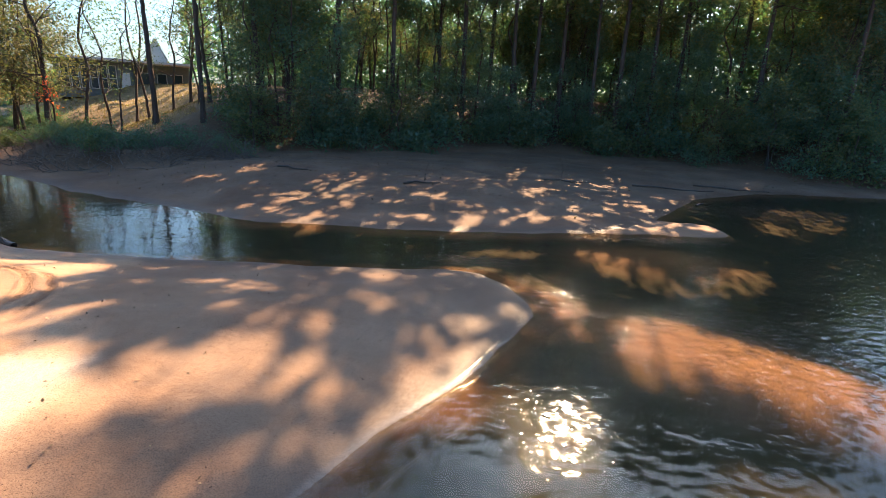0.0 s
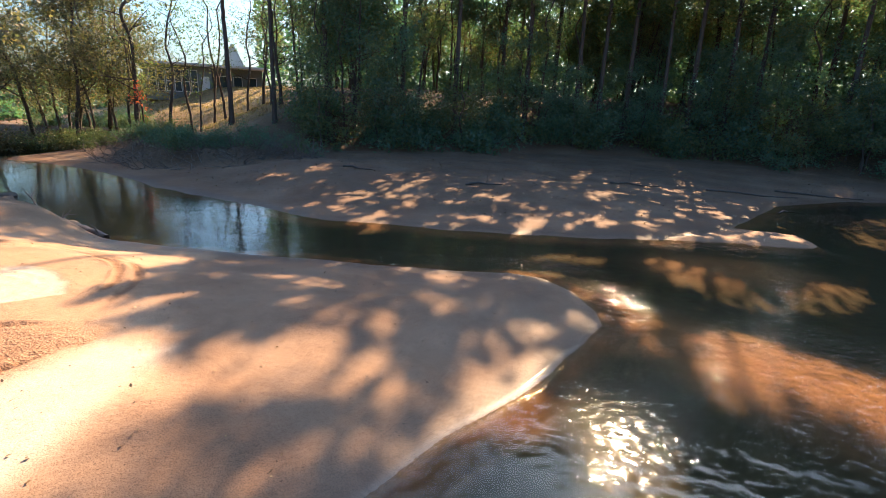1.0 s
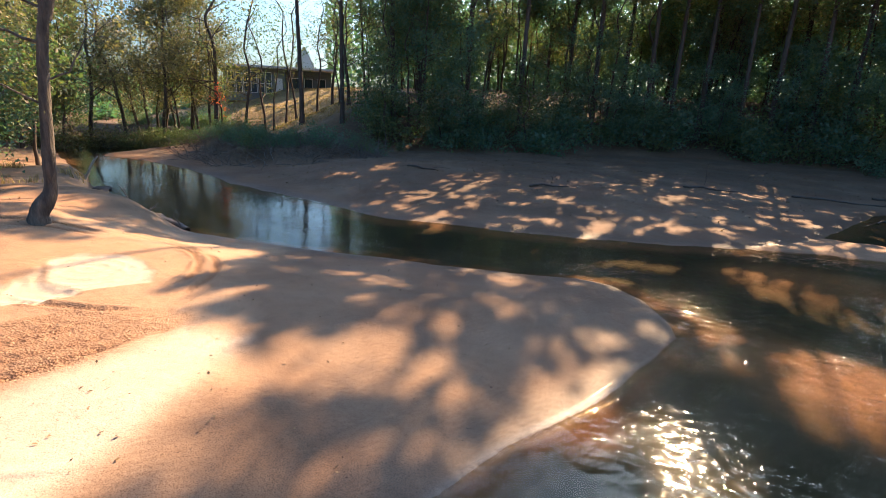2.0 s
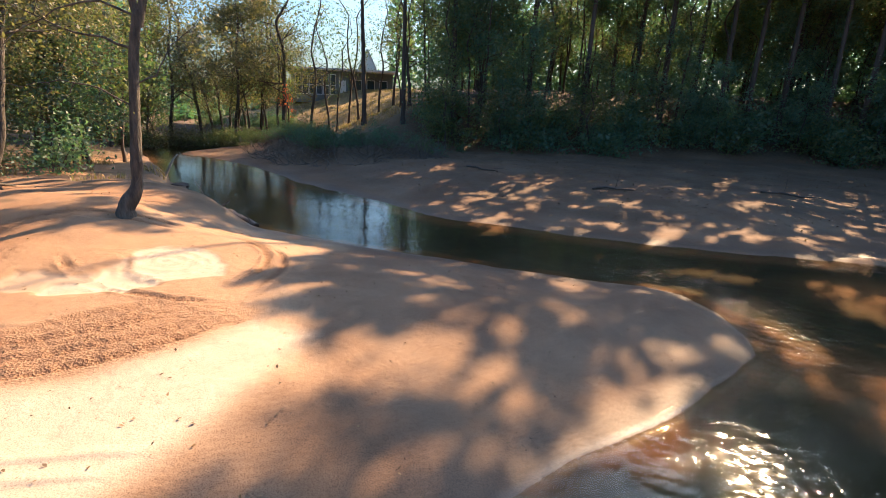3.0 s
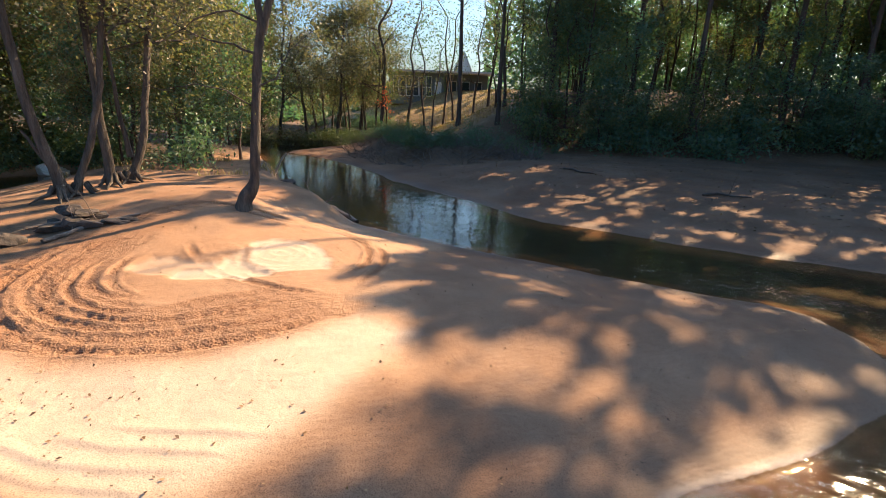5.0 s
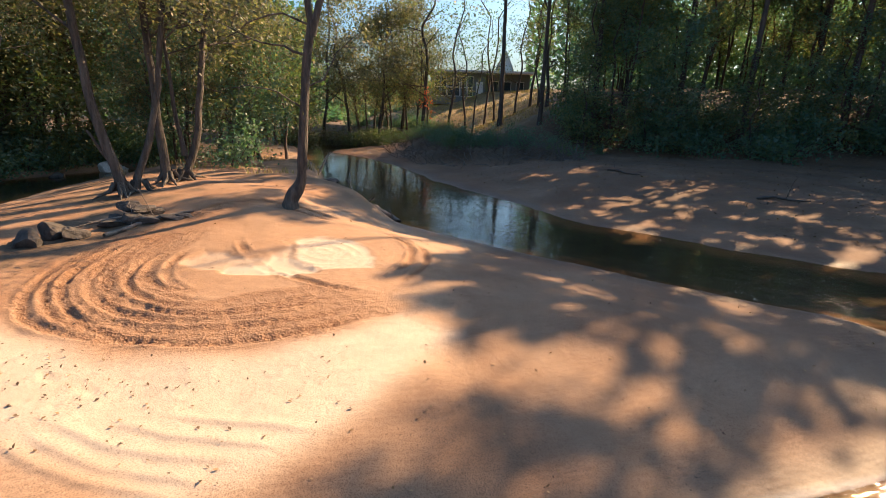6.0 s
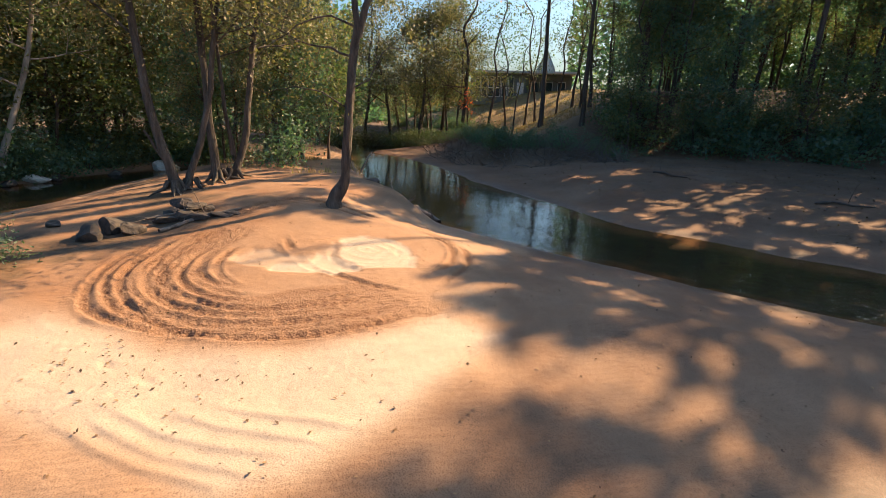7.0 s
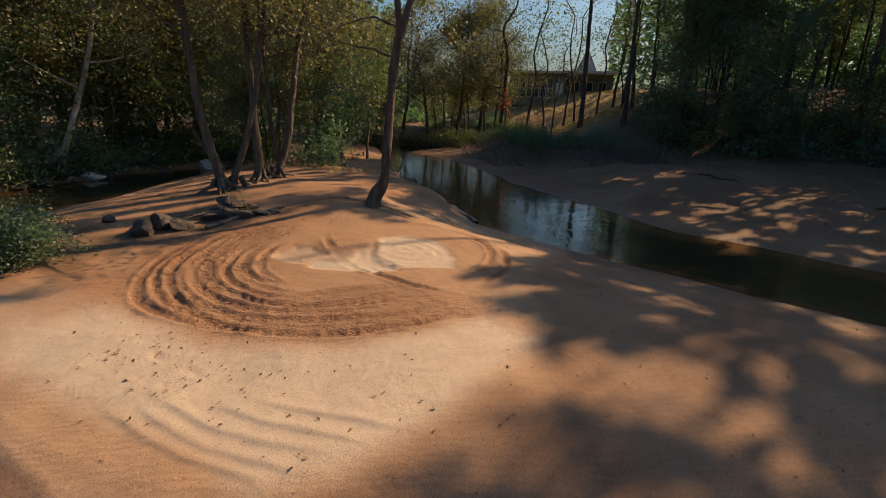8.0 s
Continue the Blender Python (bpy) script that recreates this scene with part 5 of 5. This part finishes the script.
for k, (x, y, s, r, up) in enumerate([(-13.15, 5.15, (0.46, 0.30, 0.16), 30, 0.22), (-13.0, 4.75, (0.38, 0.26, 0.13), 60, 0.0), (-12.60, 5.15, (0.44, 0.26, 0.12), 45, 0.02), (-12.35, 5.62, (0.34, 0.22, 0.09), 20, 0.0),
                                     (-13.0, 5.5, (0.34, 0.26, 0.14), 80, 0.02), (-12.75, 4.95, (0.28, 0.24, 0.15), 15, 0.08), (-12.2, 5.85, (0.24, 0.15, 0.08), 50, 0.0), (-12.85, 5.3, (0.36, 0.2, 0.09), 110, 0.2), (-13.4, 4.9, (0.3, 0.2, 0.1), 0, 0.0)]):
    rock("slab_rock", "dark flat slab of rock in a low pile on the sand", x, y, s, 520 + k, ROCK, 0.3, r, "rock pile on the bar", 0.25, up)
for k, (x, y, s, m) in enumerate([(-27.2, 5.2, (0.75, 0.5, 0.26), ROCK_PALE), (-26.7, 4.2, (0.4, 0.3, 0.2), ROCK), (-26.4, 3.3, (0.45, 0.35, 0.22), ROCK), (-27.9, 10.5, (0.8, 0.6, 0.5), ROCK_PALE), (-26.0, 2.6, (0.35, 0.3, 0.2), ROCK), (-27.3, 5.9, (0.4, 0.3, 0.25), ROCK), (-27.6, 8.2, (0.35, 0.3, 0.2), ROCK)]):
    ob = rock("bank_rock", "pale boulder at the side channel's edge" if m == ROCK_PALE else "brown boulder at the side channel's edge", x, y, s, 540 + k, m, 0.6, 40 * k, "rocks at the side channel")
    ob.location.z = max(ob.location.z, LEVEL + 0.05)

log("driftwood_log", "thin dark driftwood pole on the sand", [on(-12.4, 4.3, 0.04), on(-12.55, 5.3, 0.05), on(-12.3, 6.1, 0.04)], [0.05, 0.045, 0.03], WOOD_GREY, 7, "driftwood", 3, 2)
log("driftwood_branch", "dark weathered branch among the rocks", [on(-13.4, 4.4, 0.08), on(-13.0, 4.9, 0.14), on(-12.7, 5.3, 0.12)], [0.04, 0.035, 0.02], WOOD_GREY, 6, "driftwood", 4, 3)
for k, (x, y, dx, dy) in enumerate([(9.5, 26.5, 4.5, 0.3), (13.5, 28.2, 4.0, -0.6), (4.5, 24.9, 2.4, 0.4), (-2.2, 21.6, 1.6, 0.3), (-8.3, 23.4, 1.5, -0.3), (11.0, 22.5, 1.4, 1.2)]):
    log("stranded_log", "long dark log stranded on the shaded sand", [on(x, y, 0.04), on(x + dx * 0.3, y + dy * 0.3 + 0.18, 0.06), on(x + dx * 0.6, y + dy * 0.6 - 0.12, 0.05), on(x + dx, y + dy + 0.1, 0.02)], [0.05, 0.045, 0.035, 0.02], BARK_DARK, 7, "log", 60 + k, 3)

log("bank_log", "dark waterlogged log along the foot of the cut bank", [(-14.6, 13.15, LEVEL + 0.06), (-13.2, 12.62, LEVEL + 0.10), (-11.9, 12.12, LEVEL + 0.08), (-10.9, 11.75, LEVEL + 0.02)], [0.16, 0.15, 0.12, 0.08], WOOD_GREY, 8, "log", 81, 3)
log("bank_snag", "broken grey snag jutting from the cut bank", [on(-20.2, 16.6, 0.05), (-20.0, 16.9, 0.35), (-19.9, 17.1, 0.62)], [0.07, 0.05, 0.03], BARK_PALE, 7, "log", 82, 1)
for k, (x, y) in enumerate([(-15.9, 13.7), (-16.8, 14.4), (-17.7, 15.1), (-15.2, 13.45), (-18.6, 15.8), (-14.7, 13.2)]):
    rock("bank_clod", "dark clod of earth and roots at the cut bank", x, y, (0.5, 0.34, 0.24), 600 + k, BARK_DARK, 0.6, 30 + 9 * k, "clods along the cut bank", 0.3)


def brush_pile():
    """Tangled flood brush under the trees on the far bank."""
    rng = np.random.default_rng(71)
    for n, (x, y, wide) in enumerate([(-22.5, 27.0, 2.6), (-19.0, 25.2, 2.4), (-16.0, 24.6, 2.2), (-12.6, 26.6, 1.8), (-26.0, 30.6, 2.6), (-14.6, 26.4, 1.6)]):
        tubes, tips = [], []
        for k in range(85):
            a = rng.uniform(0, 6.28)
            r = wide * math.sqrt(rng.uniform())
            px, py = r * math.cos(a), 0.6 * r * math.sin(a)
            pz = height(x + px, y + py) - height(x, y)
            limb(rng, tubes, tips, (px, py, pz - 0.05), rng.normal(size=3) * np.array([1, 1, 0.5]) + np.array([0, 0, 0.5]), rng.uniform(0.6, 1.5), rng.uniform(0.012, 0.035), 1, 0.35, -0.03, 4)
        ob = new("brush_pile", tubes_mesh("brush_pile", tubes, WOOD_GREY))
        ob.location = (x, y, height(x, y))
        tagged(ob, "dark tangle of flood brush and dead branches on the sand", "brush", "brush piles under the far trees", "stuff")


brush_pile()


def near_bush():
    rng = np.random.default_rng(81)
    x, y = -12.75, 0.7
    tubes, tips = [], []
    for k in range(40):
        a = rng.uniform(0, 6.28)
        limb(rng, tubes, tips, (0.25 * math.cos(a), 0.25 * math.sin(a), -0.1), (math.cos(a) * 0.9, math.sin(a) * 0.9, rng.uniform(0.4, 1.5)), rng.uniform(0.5, 0.95), 0.014, 1, 0.25, 0.02, 4)
    root = thing("bush", "dark green leafy bush on the edge of the sand", "shrub", on(x, y))
    part("trunk", tubes_mesh("trunk", tubes, BARK_DARK), BARK_DARK, root)
    part("crown", leaves_mesh("crown", clumps(rng, tips, 15000, 0.16), 0.075, rng, GREEN, 0.3, 0.4), GREEN, root)


near_bush()


def blades(rng, places, tall, width):
    """Grass blades: bent, tapered strips."""
    P = np.asarray(places)
    n = len(P)
    a = rng.uniform(0, 6.28, n)
    d = np.stack([np.cos(a), np.sin(a), 0 * a], -1)
    side = np.stack([-np.sin(a), np.cos(a), 0 * a], -1) * width
    h = (tall * rng.uniform(0.5, 1.3, n))[:, None]
    up = np.array([0, 0, 1.0])
    m = P + up * h * 0.6 + d * h * 0.15
    t = P + up * h * 0.95 + d * h * 0.5
    v = np.stack([P - side, P + side, m + side * 0.7, m - side * 0.7, t + side * 0.1, t - side * 0.1], 1).reshape(-1, 3)
    k = np.arange(n)[:, None] * 6
    f = np.concatenate([k + np.array([[0, 1, 2, 3]]), k + np.array([[3, 2, 4, 5]])])
    return v, f


def slope_grass():
    rng = np.random.default_rng(91)
    n = 30000
    az, dist = np.radians(rng.uniform(-56, -24, n)), rng.uniform(41, 66, n)
    x, y = -0.9 + dist * np.sin(az), 0.3 + dist * np.cos(az)
    z, _, _, g, *_ = land(x, y, False)
    keep = g > 0.3
    v, f = blades(rng, np.stack([x, y, z - 0.03], -1)[keep], 0.17, 0.022)
    tagged(new("slope_grass", mesh_from("slope_grass", v, f, STRAW)), "dry golden grass on the slope below the house", "grass", kind="stuff")
    n = 5000
    x, y = rng.uniform(-25, -16.5, n), rng.uniform(9.0, 17.0, n)
    z, _, _, _, lit, *_ = land(x, y, False)
    keep = (lit > 0.1) & (value_noise(x, y, 1.2, 92) > 0.0) & (z > LEVEL + 0.1)
    v, f = blades(rng, np.stack([x, y, z - 0.03], -1)[keep], 0.26, 0.012)
    tagged(new("bank_grass", mesh_from("bank_grass", v, f, STRAW)), "dry straw grass at the back of the bar", "grass", kind="stuff")


slope_grass()


def fallen_leaves():
    rng = np.random.default_rng(95)
    x = np.concatenate([rng.normal(-7.4, 0.8, 110), rng.uniform(-10, 0.8, 640), rng.uniform(-20, -10.5, 620)])
    y = np.concatenate([rng.normal(1.8, 0.55, 110), rng.uniform(1.6, 10.5, 640), rng.uniform(2, 11.5, 620)])
    z = land(x, y)[0]
    keep = (z > LEVEL + 0.08)
    c = np.stack([x, y, z + 0.012], -1)[keep]
    tagged(new("fallen_leaves", leaves_mesh("fallen_leaves", c, 0.042, rng, DEAD, 0.75, 0.6)), "scattered curled brown leaves on the sand", "leaves", kind="stuff")
    n = 5000
    x, y = rng.uniform(-22, 22, n), rng.uniform(17, 36, n)
    z = land(x, y)[0]
    keep = (z > LEVEL + 0.15)
    tagged(new("leaf_litter", leaves_mesh("leaf_litter", np.stack([x, y, z + 0.02], -1)[keep], 0.10, rng, DEAD, 0.75, 0.6)), "brown leaf litter on the shaded far sand", "leaves", kind="stuff")


fallen_leaves()

rng = np.random.default_rng(97)
red = wild_tree("red_sapling", "small sapling with bright red leaves on the slope", 98, 3.6, 0.035, 5, 0.4, 0.7, 90, 0.16, 0.16, BARK_DARK, RED)
rx, ry = round_eye(-37.9, 42.5)
red.matrix_basis = pose(rx, ry, height(rx, ry) - 0.05)


def far_woods():
    """The woods beyond, as one mass of foliage and thin trunks."""
    rng = np.random.default_rng(99)
    n = 60000
    az = np.radians(rng.uniform(-110, 50, n))
    dist = rng.uniform(70, 120, n)
    gap = (np.degrees(az) > -49.0) & (np.degrees(az) < -27)
    x, y = -0.9 + dist * np.sin(az), 0.3 + dist * np.cos(az)
    z = land(x, y, False)[0]
    top = 15 + 4 * value_noise(x, y, 9.0, 98)
    hz = rng.uniform(0, 1, n) ** 0.8 * np.where(gap, 0.06, 1.0) * top
    m = 34000
    az2 = np.radians(rng.uniform(-20, 50, m))
    dist2 = rng.uniform(54, 70, m)
    x2, y2 = -0.9 + dist2 * np.sin(az2), 0.3 + dist2 * np.cos(az2)
    z2 = land(x2, y2, False)[0] + rng.uniform(0, 1, m) ** 1.3 * (8 + 3 * value_noise(x2, y2, 5.0, 97))
    tagged(new("thicket", leaves_mesh("thicket", np.stack([x2, y2, z2], -1), 0.42, rng, GREEN, 0.3, 0.8, True)), "dense dark green thicket deep in the woods", "thicket", kind="stuff")
    tagged(new("far_woods", leaves_mesh("far_woods", np.stack([x, y, z + hz], -1), 0.8, rng, GREEN, 0.3, 0.8, True)), "distant olive woodland behind the slope", "woodland", kind="stuff")


far_woods()
